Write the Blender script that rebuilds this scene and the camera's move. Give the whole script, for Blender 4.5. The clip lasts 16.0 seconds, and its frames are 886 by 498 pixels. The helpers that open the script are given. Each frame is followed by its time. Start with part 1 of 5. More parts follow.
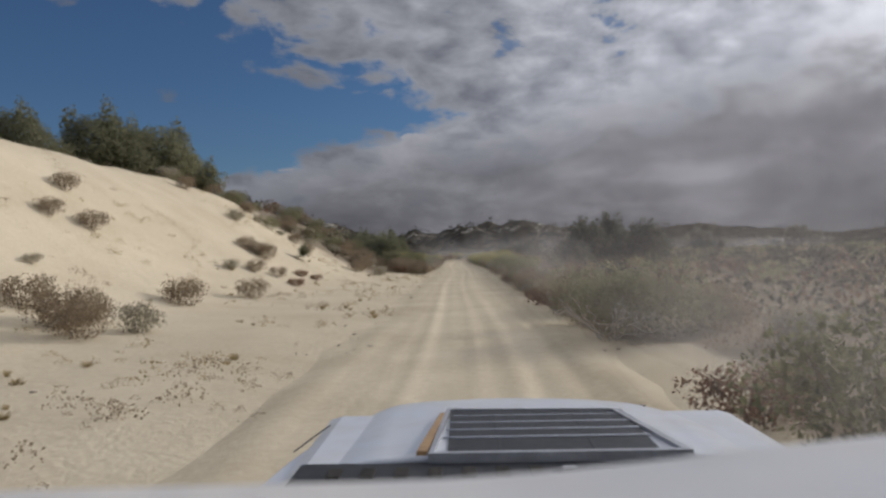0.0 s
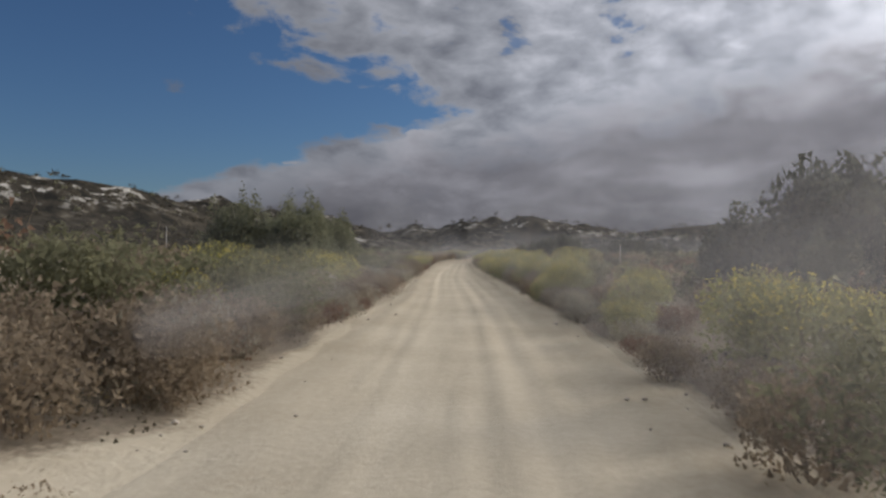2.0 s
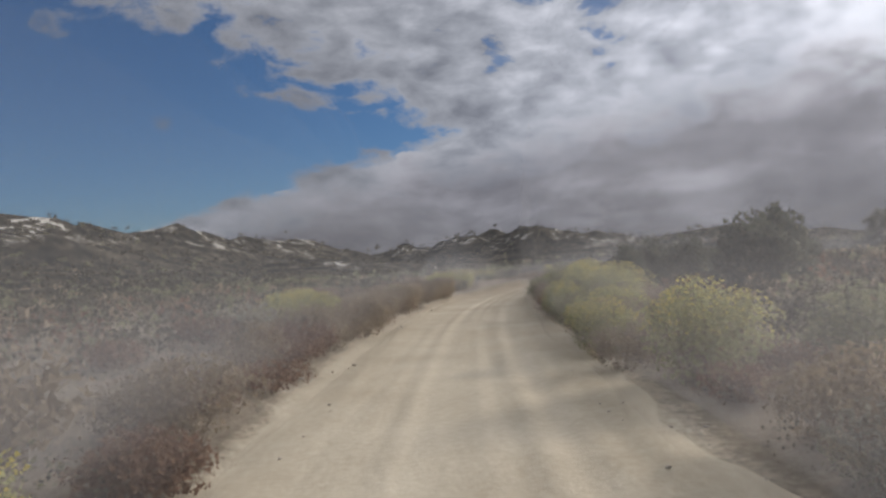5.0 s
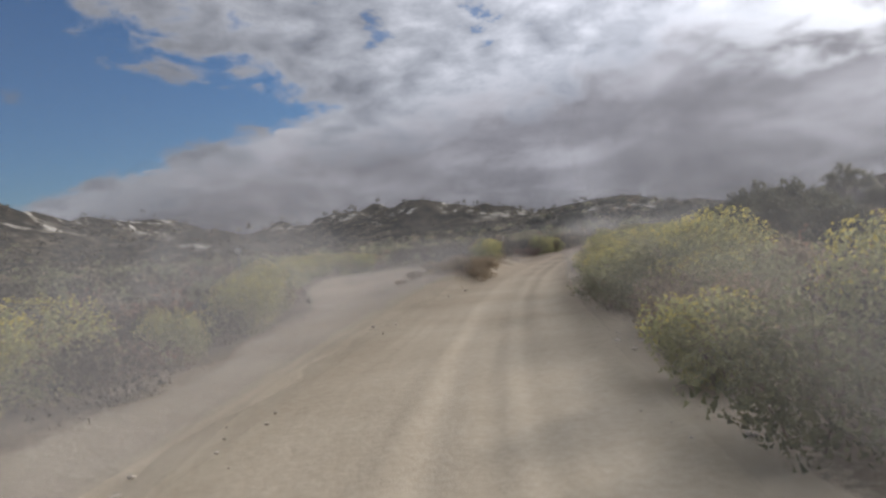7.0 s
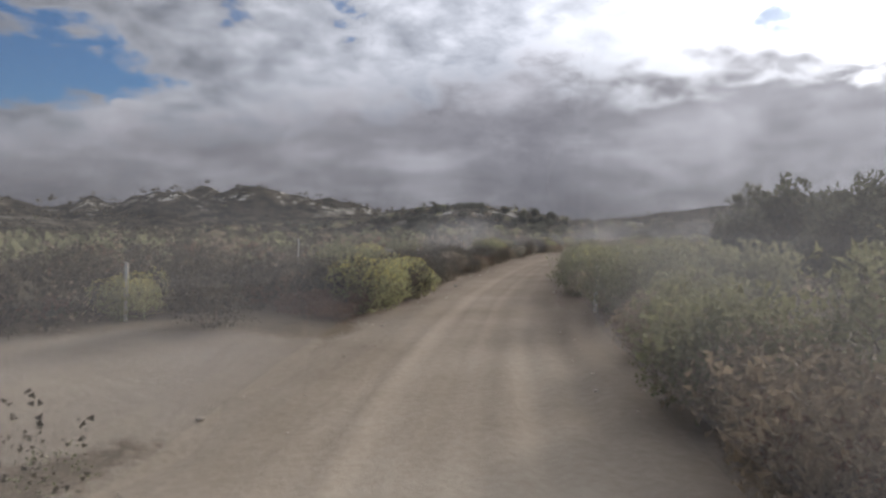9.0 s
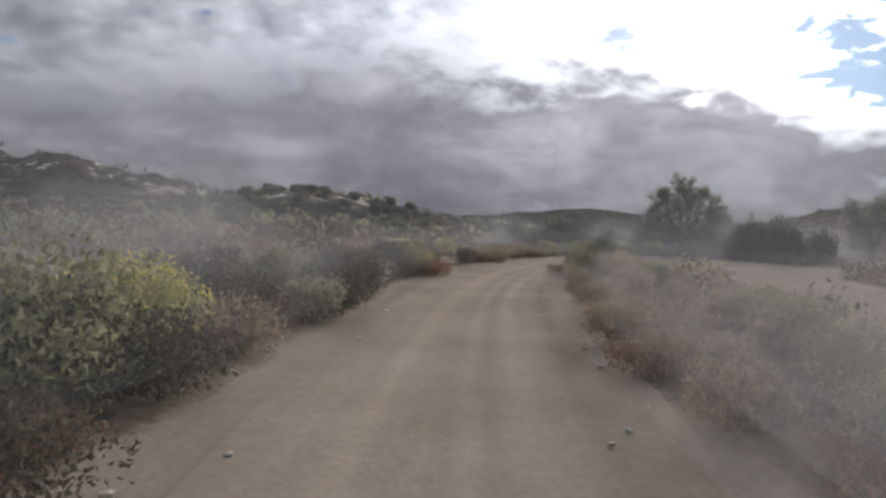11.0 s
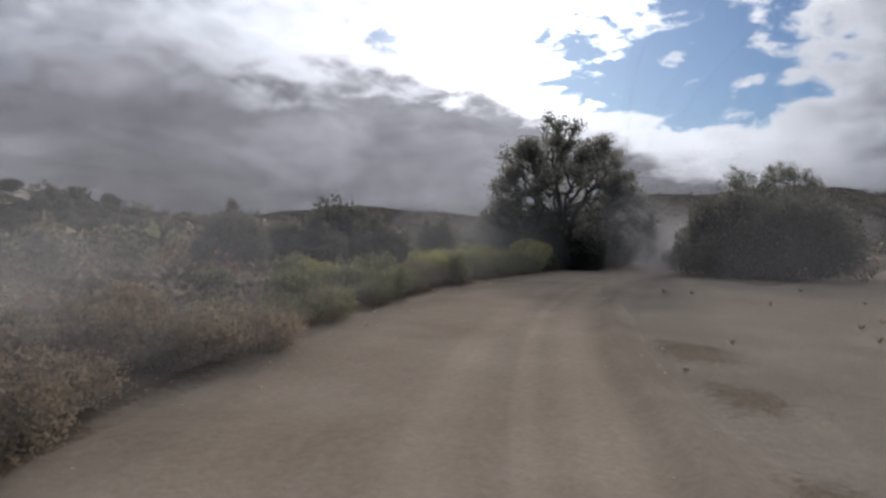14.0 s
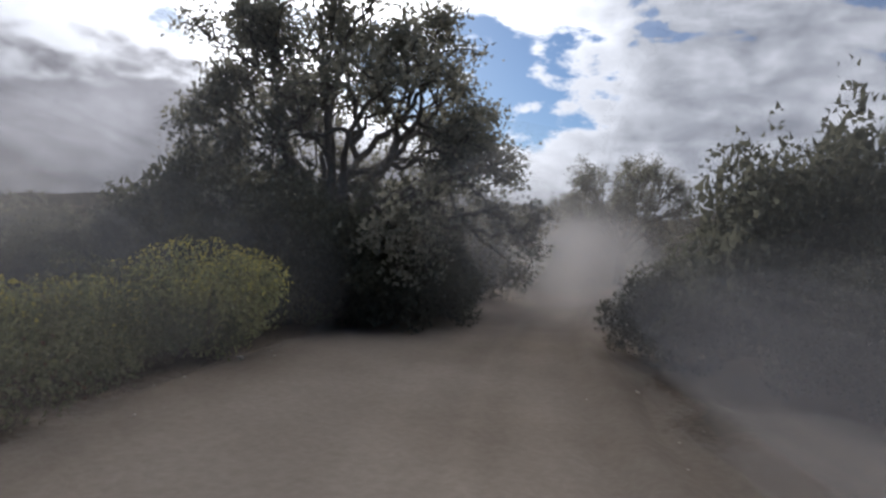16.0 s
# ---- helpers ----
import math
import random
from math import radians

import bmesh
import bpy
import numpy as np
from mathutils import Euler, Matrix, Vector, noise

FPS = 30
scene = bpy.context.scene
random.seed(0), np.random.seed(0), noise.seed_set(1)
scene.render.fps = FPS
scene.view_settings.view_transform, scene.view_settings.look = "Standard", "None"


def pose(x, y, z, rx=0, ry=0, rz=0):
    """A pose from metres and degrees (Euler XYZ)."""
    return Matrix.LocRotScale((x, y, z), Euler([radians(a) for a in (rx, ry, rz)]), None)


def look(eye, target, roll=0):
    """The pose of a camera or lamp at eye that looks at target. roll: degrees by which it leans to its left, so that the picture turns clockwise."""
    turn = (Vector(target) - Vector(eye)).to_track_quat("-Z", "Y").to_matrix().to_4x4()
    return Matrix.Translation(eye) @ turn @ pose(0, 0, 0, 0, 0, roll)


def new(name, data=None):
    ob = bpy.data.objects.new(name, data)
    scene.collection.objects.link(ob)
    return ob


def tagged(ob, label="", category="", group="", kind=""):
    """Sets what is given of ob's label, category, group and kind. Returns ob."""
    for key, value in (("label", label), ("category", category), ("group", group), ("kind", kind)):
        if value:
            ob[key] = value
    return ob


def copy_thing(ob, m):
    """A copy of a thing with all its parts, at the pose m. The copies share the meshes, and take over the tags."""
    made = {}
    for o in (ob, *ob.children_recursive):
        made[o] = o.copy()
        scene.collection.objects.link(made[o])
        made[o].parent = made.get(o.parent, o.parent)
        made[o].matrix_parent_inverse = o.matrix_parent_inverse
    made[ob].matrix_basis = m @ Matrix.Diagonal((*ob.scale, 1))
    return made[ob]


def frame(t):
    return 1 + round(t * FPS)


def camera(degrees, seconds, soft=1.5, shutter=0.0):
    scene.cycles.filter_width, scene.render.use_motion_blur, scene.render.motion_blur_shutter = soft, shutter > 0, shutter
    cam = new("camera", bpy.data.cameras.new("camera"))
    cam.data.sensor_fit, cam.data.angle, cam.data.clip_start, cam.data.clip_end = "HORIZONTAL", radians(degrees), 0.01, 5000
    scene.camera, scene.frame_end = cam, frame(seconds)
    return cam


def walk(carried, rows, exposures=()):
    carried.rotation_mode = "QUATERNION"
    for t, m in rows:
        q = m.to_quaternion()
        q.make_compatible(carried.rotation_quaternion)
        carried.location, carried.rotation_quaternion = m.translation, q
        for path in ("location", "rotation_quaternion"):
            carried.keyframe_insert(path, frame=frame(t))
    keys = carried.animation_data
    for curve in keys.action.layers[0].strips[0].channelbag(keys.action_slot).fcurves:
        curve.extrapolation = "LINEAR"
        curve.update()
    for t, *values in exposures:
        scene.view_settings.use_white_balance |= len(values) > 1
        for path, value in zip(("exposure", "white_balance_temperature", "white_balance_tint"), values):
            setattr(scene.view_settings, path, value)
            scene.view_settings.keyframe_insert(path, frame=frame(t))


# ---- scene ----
# camera and its way: seconds, place, yaw, pitch, roll
ROWS = [
    (0.0, 0.00, 0.00, 2.00, -0.19, 0.28, 1.38),
    (0.5, 0.47, 13.47, 2.00, -0.35, 0.57, 1.57),
    (1.0, 0.88, 26.90, 2.00, 0.24, -0.51, 1.72),
    (1.5, 1.25, 40.29, 2.00, -0.04, -1.12, -0.45),
    (2.0, 1.65, 53.64, 2.00, 0.01, 0.00, -0.00),
    (2.5, 2.03, 66.95, 2.00, 0.19, -0.23, 0.44),
    (3.0, 2.28, 80.22, 2.00, 1.08, 0.12, 1.24),
    (3.5, 2.38, 93.32, 2.00, 1.43, 0.57, 1.88),
    (4.0, 2.45, 106.12, 2.00, 1.25, 1.10, 2.37),
    (4.5, 2.61, 118.63, 2.00, 0.64, 1.53, 2.86),
    (5.0, 2.93, 130.82, 2.00, -0.29, 1.63, 3.51),
    (5.5, 3.46, 142.72, 2.00, -1.45, 1.21, 4.46),
    (6.0, 4.21, 154.13, 2.00, -2.83, 0.26, 5.71),
    (6.5, 5.32, 164.89, 2.00, -5.85, -0.36, 4.92),
    (7.0, 7.00, 174.95, 2.00, -9.83, -0.92, 4.93),
    (7.5, 9.18, 184.26, 2.00, -13.18, -1.27, 3.24),
    (8.0, 11.85, 193.22, 2.00, -16.73, -2.32, 1.01),
    (8.5, 15.19, 202.18, 2.00, -20.68, -1.87, 0.30),
    (9.0, 19.05, 211.16, 2.00, -22.42, -1.46, -0.11),
    (9.5, 23.30, 220.14, 2.00, -25.08, -1.92, 0.55),
    (10.0, 27.98, 228.69, 2.00, -28.98, -1.57, -1.22),
    (10.5, 33.01, 236.68, 2.00, -32.05, -1.53, -2.43),
    (11.0, 38.14, 244.03, 2.00, -34.30, -1.78, -3.08),
    (11.5, 43.23, 250.81, 2.00, -36.21, -2.14, -3.16),
    (12.0, 48.25, 257.03, 2.00, -38.28, -2.39, -2.68),
    (12.5, 53.19, 262.66, 2.00, -40.99, -2.34, -1.65),
    (13.0, 58.22, 267.82, 2.00, -44.35, -1.99, -0.05),
    (13.5, 63.55, 272.56, 2.00, -49.06, -0.98, 0.75),
    (14.0, 69.15, 276.83, 2.00, -53.04, -1.17, -1.10),
    (14.5, 74.97, 280.60, 2.00, -57.80, -1.35, -2.15),
    (15.0, 80.97, 283.82, 2.00, -62.42, -0.69, -2.36),
    (15.5, 87.09, 286.53, 2.00, -66.51, -0.54, -3.55),
    (16.0, 93.26, 288.76, 2.00, -70.44, -0.07, -4.31),
]
cam = camera(65.0, 16.0, soft=2.6, shutter=0.02)
walk(cam, [(t, pose(x, y, z, 90 + p, r, a)) for t, x, y, z, a, p, r in ROWS],
     exposures=[(0.0, -0.28, 6150, 12), (3.0, -0.13, 6100, 12), (5.5, 0.05, 6100, 12), (7.5, 0.15, 6100, 12), (9.0, 0.15, 6100, 12), (12.5, 0.0, 6050, 12), (14.5, -0.2, 6000, 12), (16.0, 0.1, 6000, 12)])

# ---------------------------------------------------------------- sky and sun
SUN_AZ, SUN_EL = radians(59.0), radians(19.0)      # azimuth clockwise from +y
SUN_DIR = Vector((math.sin(SUN_AZ) * math.cos(SUN_EL), math.cos(SUN_AZ) * math.cos(SUN_EL), math.sin(SUN_EL)))


class Nodes:
    """Short hand for node trees."""

    def __init__(self, tree):
        self.t = tree
        tree.nodes.clear()

    def add(self, kind):
        return self.t.nodes.new(kind)

    def link(self, a, b):
        self.t.links.new(a, b)

    def put(self, socket, value):
        if isinstance(value, bpy.types.NodeSocket):
            self.t.links.new(value, socket)
        else:
            socket.default_value = value

    def math(self, op, a, b=0.0, c=0.0, clamp=False):
        n = self.add("ShaderNodeMath")
        n.operation, n.use_clamp = op, clamp
        for s, v in zip(n.inputs, (a, b, c)):
            self.put(s, v)
        return n.outputs[0]

    def vmath(self, op, a, b=(0, 0, 0)):
        n = self.add("ShaderNodeVectorMath")
        n.operation = op
        self.put(n.inputs[0], a)
        self.put(n.inputs[1], b)
        return n.outputs["Value" if op in ("DOT_PRODUCT", "LENGTH") else "Vector"]

    def noise(self, vec, scale, detail=4.0, rough=0.5, distort=0.0):
        n = self.add("ShaderNodeTexNoise")
        if vec is not None:
            self.link(vec, n.inputs["Vector"])
        n.inputs["Scale"].default_value = scale
        n.inputs["Detail"].default_value = detail
        n.inputs["Roughness"].default_value = rough
        n.inputs["Distortion"].default_value = distort
        return n.outputs["Fac"]

    def smooth(self, v, lo, hi, out0=0.0, out1=1.0):
        n = self.add("ShaderNodeMapRange")
        n.interpolation_type = "SMOOTHSTEP"
        for s, x in zip(n.inputs, (v, lo, hi, out0, out1)):
            self.put(s, x)
        return n.outputs[0]

    def mix(self, fac, a, b):
        n = self.add("ShaderNodeMix")
        n.data_type = "RGBA"
        self.put(n.inputs[0], fac)
        self.put(n.inputs[6], (*a, 1) if isinstance(a, tuple) else a)
        self.put(n.inputs[7], (*b, 1) if isinstance(b, tuple) else b)
        return n.outputs[2]

    def ramp(self, fac, stops):
        n = self.add("ShaderNodeValToRGB")
        el = n.color_ramp.elements
        while len(el) < len(stops):
            el.new(0.5)
        for e, (p, c) in zip(el, stops):
            e.position, e.color = p, (*c, 1)
        self.link(fac, n.inputs[0])
        return n.outputs[0]


def build_world():
    world = bpy.data.worlds.new("sky")
    world.use_nodes = True
    scene.world = world
    k = Nodes(world.node_tree)
    d = k.vmath("NORMALIZE", k.add("ShaderNodeTexCoord").outputs["Generated"])
    sep = k.add("ShaderNodeSeparateXYZ")
    k.link(d, sep.inputs[0])
    x, y, z = sep.outputs
    az = k.math("DEGREES", k.math("ARCTAN2", k.math("MULTIPLY", x, -1.0), y))       # degrees left of +y
    el = k.math("DEGREES", k.math("ARCSINE", z))
    tall = k.vmath("MULTIPLY", d, (1.0, 1.0, 2.1))
    big = k.noise(tall, 3.2, 3.0, 0.5)
    fine = k.noise(tall, 7.5, 8.0, 0.58, 0.3)
    puff = k.noise(tall, 15.0, 7.0, 0.55, 0.2)
    soft = k.noise(k.vmath("MULTIPLY", d, (1.0, 1.0, 2.4)), 4.6, 6.0, 0.52, 0.3)
    n1 = k.math("SUBTRACT", fine, 0.5)
    n2 = k.math("SUBTRACT", puff, 0.5)
    # open blue wedge to the left of the first heading: above the bank, below the high cloud
    low_edge = k.math("SUBTRACT", el, k.math("MULTIPLY_ADD", az, -0.30, 10.6))
    high_edge = k.math("SUBTRACT", k.math("MULTIPLY_ADD", az, 0.42, 12.5), el)
    low_edge = k.math("ADD", low_edge, k.math("MULTIPLY", k.math("ADD", n1, n2), 4.5))
    high_edge = k.math("ADD", high_edge, k.math("MULTIPLY", k.math("ADD", n1, k.math("MULTIPLY", n2, 0.7)), 24.0))
    wedge = k.math("MULTIPLY", k.smooth(low_edge, -0.5, 0.7), k.smooth(high_edge, -1.8, 2.6))
    # a second gap, beyond the sun
    g1 = k.math("DIVIDE", k.math("ADD", az, 71.0), 11.0)
    g2 = k.math("DIVIDE", k.math("SUBTRACT", el, 13.0), 5.0)
    gap = k.math("SUBTRACT", 1.0, k.math("ADD", k.math("MULTIPLY", g1, g1), k.math("MULTIPLY", g2, g2)))
    gap = k.smooth(k.math("ADD", gap, k.math("MULTIPLY", k.math("ADD", n1, n2), 3.4)), -0.1, 0.45)
    # scattered breaks in the high cloud
    breaks = k.math("MULTIPLY", k.smooth(k.math("ADD", fine, k.math("MULTIPLY", big, 0.5)), 0.665, 0.60), k.smooth(el, 12.0, 16.0))
    blue = k.math("MAXIMUM", k.math("MAXIMUM", wedge, gap), k.math("MULTIPLY", breaks, 0.65))
    # the heavy grey bank over the hills: height of its top by direction
    ramp = k.add("ShaderNodeValToRGB")
    e = ramp.color_ramp.elements
    tops = ((-95, 6.0), (-80, 5.2), (-72, 7.2), (-63, 10.5), (-48, 14.0), (-34, 13.5), (-12, 11.0), (8, 7.5), (26, 1.5))
    while len(e) < len(tops):
        e.new(0.5)
    for one, (deg, top) in zip(e, tops):
        one.position, one.color = (deg + 100) / 200, (top / 20, top / 20, top / 20, 1)
    k.link(k.math("DIVIDE", k.math("ADD", az, 100.0), 200.0), ramp.inputs[0])
    over = k.math("SUBTRACT", k.math("MULTIPLY", ramp.outputs[0], 20.0), el)
    over = k.math("ADD", over, k.math("MULTIPLY", k.math("ADD", n1, n2), 8.0))
    bank = k.smooth(over, -1.5, 3.4)
    blue = k.math("MULTIPLY", blue, k.smooth(over, 0.4, -0.5))
    light = k.ramp(k.math("ADD", k.math("MULTIPLY", puff, 0.5), k.math("MULTIPLY", fine, 0.5)),
                   [(0.34, (0.25, 0.26, 0.29)), (0.5, (0.45, 0.46, 0.49)), (0.64, (0.70, 0.70, 0.73))])
    lift = k.add("ShaderNodeVectorMath")
    lift.operation = "SCALE"
    k.link(light, lift.inputs[0])
    k.link(k.math("MULTIPLY", k.smooth(az, 12.0, -36.0, 0.64, 1.32), k.smooth(az, -58.0, -80.0, 1.0, 0.72)), lift.inputs["Scale"])
    # Cloud high overhead, out of view, tripled in brightness for fill light.
    thin = k.add("ShaderNodeVectorMath")
    thin.operation = "SCALE"
    k.link(lift.outputs[0], thin.inputs[0])
    k.link(k.smooth(el, 24.0, 60.0, 1.0, 3.0), thin.inputs["Scale"])
    light = thin.outputs[0]
    billow = k.math("ADD", k.math("MULTIPLY", soft, 0.62), k.math("MULTIPLY", fine, 0.38))
    grey = k.ramp(billow, [(0.36, (0.150, 0.146, 0.160)), (0.5, (0.238, 0.232, 0.246)), (0.66, (0.430, 0.420, 0.440))])
    base = k.add("ShaderNodeVectorMath")
    base.operation = "SCALE"
    k.link(grey, base.inputs[0])
    k.link(k.math("MULTIPLY", k.smooth(el, 0.5, 9.0, 0.72, 1.08), k.smooth(az, -4.0, -26.0, 0.92, 1.06)), base.inputs["Scale"])
    cloud = k.mix(bank, light, base.outputs[0])
    near = k.vmath("DOT_PRODUCT", d, tuple(SUN_DIR))
    glow = k.math("ADD", k.math("MULTIPLY", k.smooth(near, math.cos(radians(31)), math.cos(radians(4))), 0.8),
                  k.math("MULTIPLY", k.smooth(near, math.cos(radians(12)), 1.0), 2.2))
    glow = k.math("MULTIPLY", glow, k.math("SUBTRACT", 1.0, k.math("MULTIPLY", k.smooth(over, 0.0, 3.5), 0.93)))
    warm = k.add("ShaderNodeVectorMath")
    warm.operation = "SCALE"
    warm.inputs[0].default_value = (1.0, 0.985, 0.96)
    k.link(glow, warm.inputs["Scale"])
    cloud = k.vmath("ADD", cloud, warm.outputs[0])
    sky = k.add("ShaderNodeTexSky")
    sky.sky_type, sky.sun_disc, sky.sun_elevation, sky.sun_rotation = "NISHITA", False, SUN_EL, SUN_AZ
    sky.air_density, sky.dust_density, sky.ozone_density = 1.0, 0.4, 2.5
    clear = k.vmath("MULTIPLY", sky.outputs[0], (0.043, 0.053, 0.066))
    shown = k.mix(blue, cloud, clear)
    bg = k.add("ShaderNodeBackground")
    k.link(shown, bg.inputs[0])
    bg.inputs[1].default_value = 1.0
    out = k.add("ShaderNodeOutputWorld")
    k.link(bg.outputs[0], out.inputs[0])


build_world()
sun_data = bpy.data.lights.new("sun", "SUN")
sun_data.energy, sun_data.angle, sun_data.color = 3.6, radians(4.5), (1.0, 0.95, 0.87)
sun = new("sun", sun_data)
sun.matrix_world = look((0, 0, 60), tuple(Vector((0, 0, 60)) - SUN_DIR * 10))


# ---------------------------------------------------------------- materials
def material(name):
    m = bpy.data.materials.new(name)
    m.use_nodes = True
    return m, Nodes(m.node_tree)


def surface(k, color, rough=0.9, bump=None, strength=0.3, distance=0.05, metallic=0.0, spec=0.2):
    p = k.add("ShaderNodeBsdfPrincipled")
    k.put(p.inputs["Base Color"], (*color, 1) if isinstance(color, tuple) else color)
    k.put(p.inputs["Roughness"], rough)
    p.inputs["Metallic"].default_value = metallic
    p.inputs["Specular IOR Level"].default_value = spec
    if bump is not None:
        b = k.add("ShaderNodeBump")
        b.inputs["Strength"].default_value, b.inputs["Distance"].default_value = strength, distance
        k.link(bump, b.inputs["Height"])
        k.link(b.outputs[0], p.inputs["Normal"])
    out = k.add("ShaderNodeOutputMaterial")
    k.link(p.outputs[0], out.inputs[0])
    return p


def leaf_material(name, dark, light, rough=0.75, glow=0.25):
    """Leaves: each differs a little, each plant differs, some light comes through."""
    m, k = material(name)
    geo = k.add("ShaderNodeNewGeometry")
    info = k.add("ShaderNodeObjectInfo")
    f = k.math("ADD", k.math("MULTIPLY", geo.outputs["Random Per Island"], 0.7), k.math("MULTIPLY", info.outputs["Random"], 0.3))
    col = k.mix(f, dark, light)
    p = k.add("ShaderNodeBsdfPrincipled")
    k.link(col, p.inputs["Base Color"])
    p.inputs["Roughness"].default_value = rough
    p.inputs["Specular IOR Level"].default_value = 0.05
    tr = k.add("ShaderNodeBsdfTranslucent")
    k.link(col, tr.inputs[0])
    mx = k.add("ShaderNodeMixShader")
    mx.inputs[0].default_value = glow
    k.link(p.outputs[0], mx.inputs[1])
    k.link(tr.outputs[0], mx.inputs[2])
    out = k.add("ShaderNodeOutputMaterial")
    k.link(mx.outputs[0], out.inputs[0])
    return m


def place_coords(k):
    return k.add("ShaderNodeNewGeometry").outputs["Position"]


def sand_color(k, pos, f):
    """Pale bluff sand at first; farther on browner soil darkened to carry cloud shade."""
    sep = k.add("ShaderNodeSeparateXYZ")
    k.link(pos, sep.inputs[0])
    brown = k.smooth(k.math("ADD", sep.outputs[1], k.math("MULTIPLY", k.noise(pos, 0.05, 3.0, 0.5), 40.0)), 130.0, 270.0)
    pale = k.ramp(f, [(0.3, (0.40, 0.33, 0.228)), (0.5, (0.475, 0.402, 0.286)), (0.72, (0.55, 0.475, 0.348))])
    dimmed = k.ramp(f, [(0.3, (0.165, 0.130, 0.096)), (0.5, (0.205, 0.166, 0.126)), (0.72, (0.255, 0.212, 0.165))])
    return k.mix(brown, pale, dimmed)


def make_sand(name, tone=1.0):
    m, k = material(name)
    pos = place_coords(k)
    a = k.noise(pos, 0.35, 5.0, 0.6)
    b = k.noise(pos, 9.0, 6.0, 0.65)
    c = k.noise(pos, 60.0, 3.0, 0.6)
    f = k.math("ADD", k.math("MULTIPLY", a, 0.55), k.math("MULTIPLY", b, 0.45))
    worn = k.add("ShaderNodeAttribute")
    worn.attribute_name = "worn"
    track = k.math("ADD", worn.outputs["Fac"], k.math("MULTIPLY", k.math("SUBTRACT", a, 0.5), 0.5))
    tone_v = k.add("ShaderNodeVectorMath")
    tone_v.operation = "SCALE"
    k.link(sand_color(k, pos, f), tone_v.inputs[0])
    k.link(k.smooth(track, -0.6, 0.9, 0.95, 1.19), tone_v.inputs["Scale"])
    col = tone_v.outputs[0]
    h = k.math("ADD", b, k.math("MULTIPLY", c, 0.25))
    surface(k, col, 0.95, h, 0.28, 0.05, spec=0.0)
    return m


def make_ground():
    """Sand where the attribute 'sand' says so, dry brown soil and litter elsewhere."""
    m, k = material("dry_ground")
    pos = place_coords(k)
    a = k.noise(pos, 0.35, 5.0, 0.6)
    b = k.noise(pos, 9.0, 6.0, 0.65)
    c = k.noise(pos, 50.0, 3.0, 0.6)
    wide = k.noise(pos, 0.045, 5.0, 0.6)
    f = k.math("ADD", k.math("MULTIPLY", a, 0.55), k.math("MULTIPLY", b, 0.45))
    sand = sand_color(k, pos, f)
    sep = k.add("ShaderNodeSeparateXYZ")
    k.link(pos, sep.inputs[0])
    # Soil darkens along y the way the sand does.
    dimmed = k.ramp(f, [(0.3, (0.075, 0.058, 0.040)), (0.5, (0.125, 0.098, 0.068)), (0.72, (0.21, 0.168, 0.118))])
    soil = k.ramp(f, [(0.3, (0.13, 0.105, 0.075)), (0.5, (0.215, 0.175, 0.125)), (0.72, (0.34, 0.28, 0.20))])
    soil = k.mix(k.smooth(sep.outputs[1], 130.0, 250.0), soil, dimmed)
    att = k.add("ShaderNodeAttribute")
    att.attribute_name = "sand"
    s = k.math("ADD", att.outputs["Fac"], k.math("MULTIPLY", k.math("SUBTRACT", f, 0.5), 0.9))
    s = k.smooth(s, 0.35, 0.62)
    # pale granite and sand showing on the hills
    hill = k.add("ShaderNodeAttribute")
    hill.attribute_name = "hill"
    q = k.noise(pos, 0.045, 7.0, 0.68)
    rocky = k.add("ShaderNodeAttribute")
    rocky.attribute_name = "rock"
    q2 = k.noise(pos, 0.16, 6.0, 0.7)
    rockmask = k.math("MULTIPLY", k.smooth(k.math("ADD", k.math("MULTIPLY", q, 0.55), k.math("MULTIPLY", q2, 0.45)), 0.535, 0.575), rocky.outputs["Fac"])
    rock = k.ramp(b, [(0.3, (0.30, 0.27, 0.22)), (0.7, (0.58, 0.54, 0.46))])
    mottle = k.noise(pos, 0.09, 8.0, 0.72, 0.3)
    far = k.ramp(k.math("ADD", k.math("MULTIPLY", wide, 0.35), k.math("MULTIPLY", mottle, 0.65)), [(0.40, (0.020, 0.019, 0.016)), (0.52, (0.048, 0.041, 0.030)), (0.64, (0.11, 0.092, 0.066))])
    soil = k.mix(hill.outputs["Fac"], soil, far)
    soil = k.mix(rockmask, soil, rock)
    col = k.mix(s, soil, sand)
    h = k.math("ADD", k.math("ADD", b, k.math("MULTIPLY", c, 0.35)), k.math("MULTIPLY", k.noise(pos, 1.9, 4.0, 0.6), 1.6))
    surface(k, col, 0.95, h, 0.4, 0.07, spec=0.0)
    return m


def simple(name, dark, light, scale, rough=0.8, bump=0.3, dist=0.02, metallic=0.0, spec=0.2):
    m, k = material(name)
    co = k.add("ShaderNodeTexCoord").outputs["Object"]
    f = k.noise(co, scale, 6.0, 0.6)
    g = k.noise(co, scale * 7, 3.0, 0.6)
    f2 = k.math("ADD", k.math("MULTIPLY", f, 0.7), k.math("MULTIPLY", g, 0.3))
    surface(k, k.ramp(f2, [(0.3, dark), (0.7, light)]), rough, f2, bump, dist, metallic, spec)
    return m


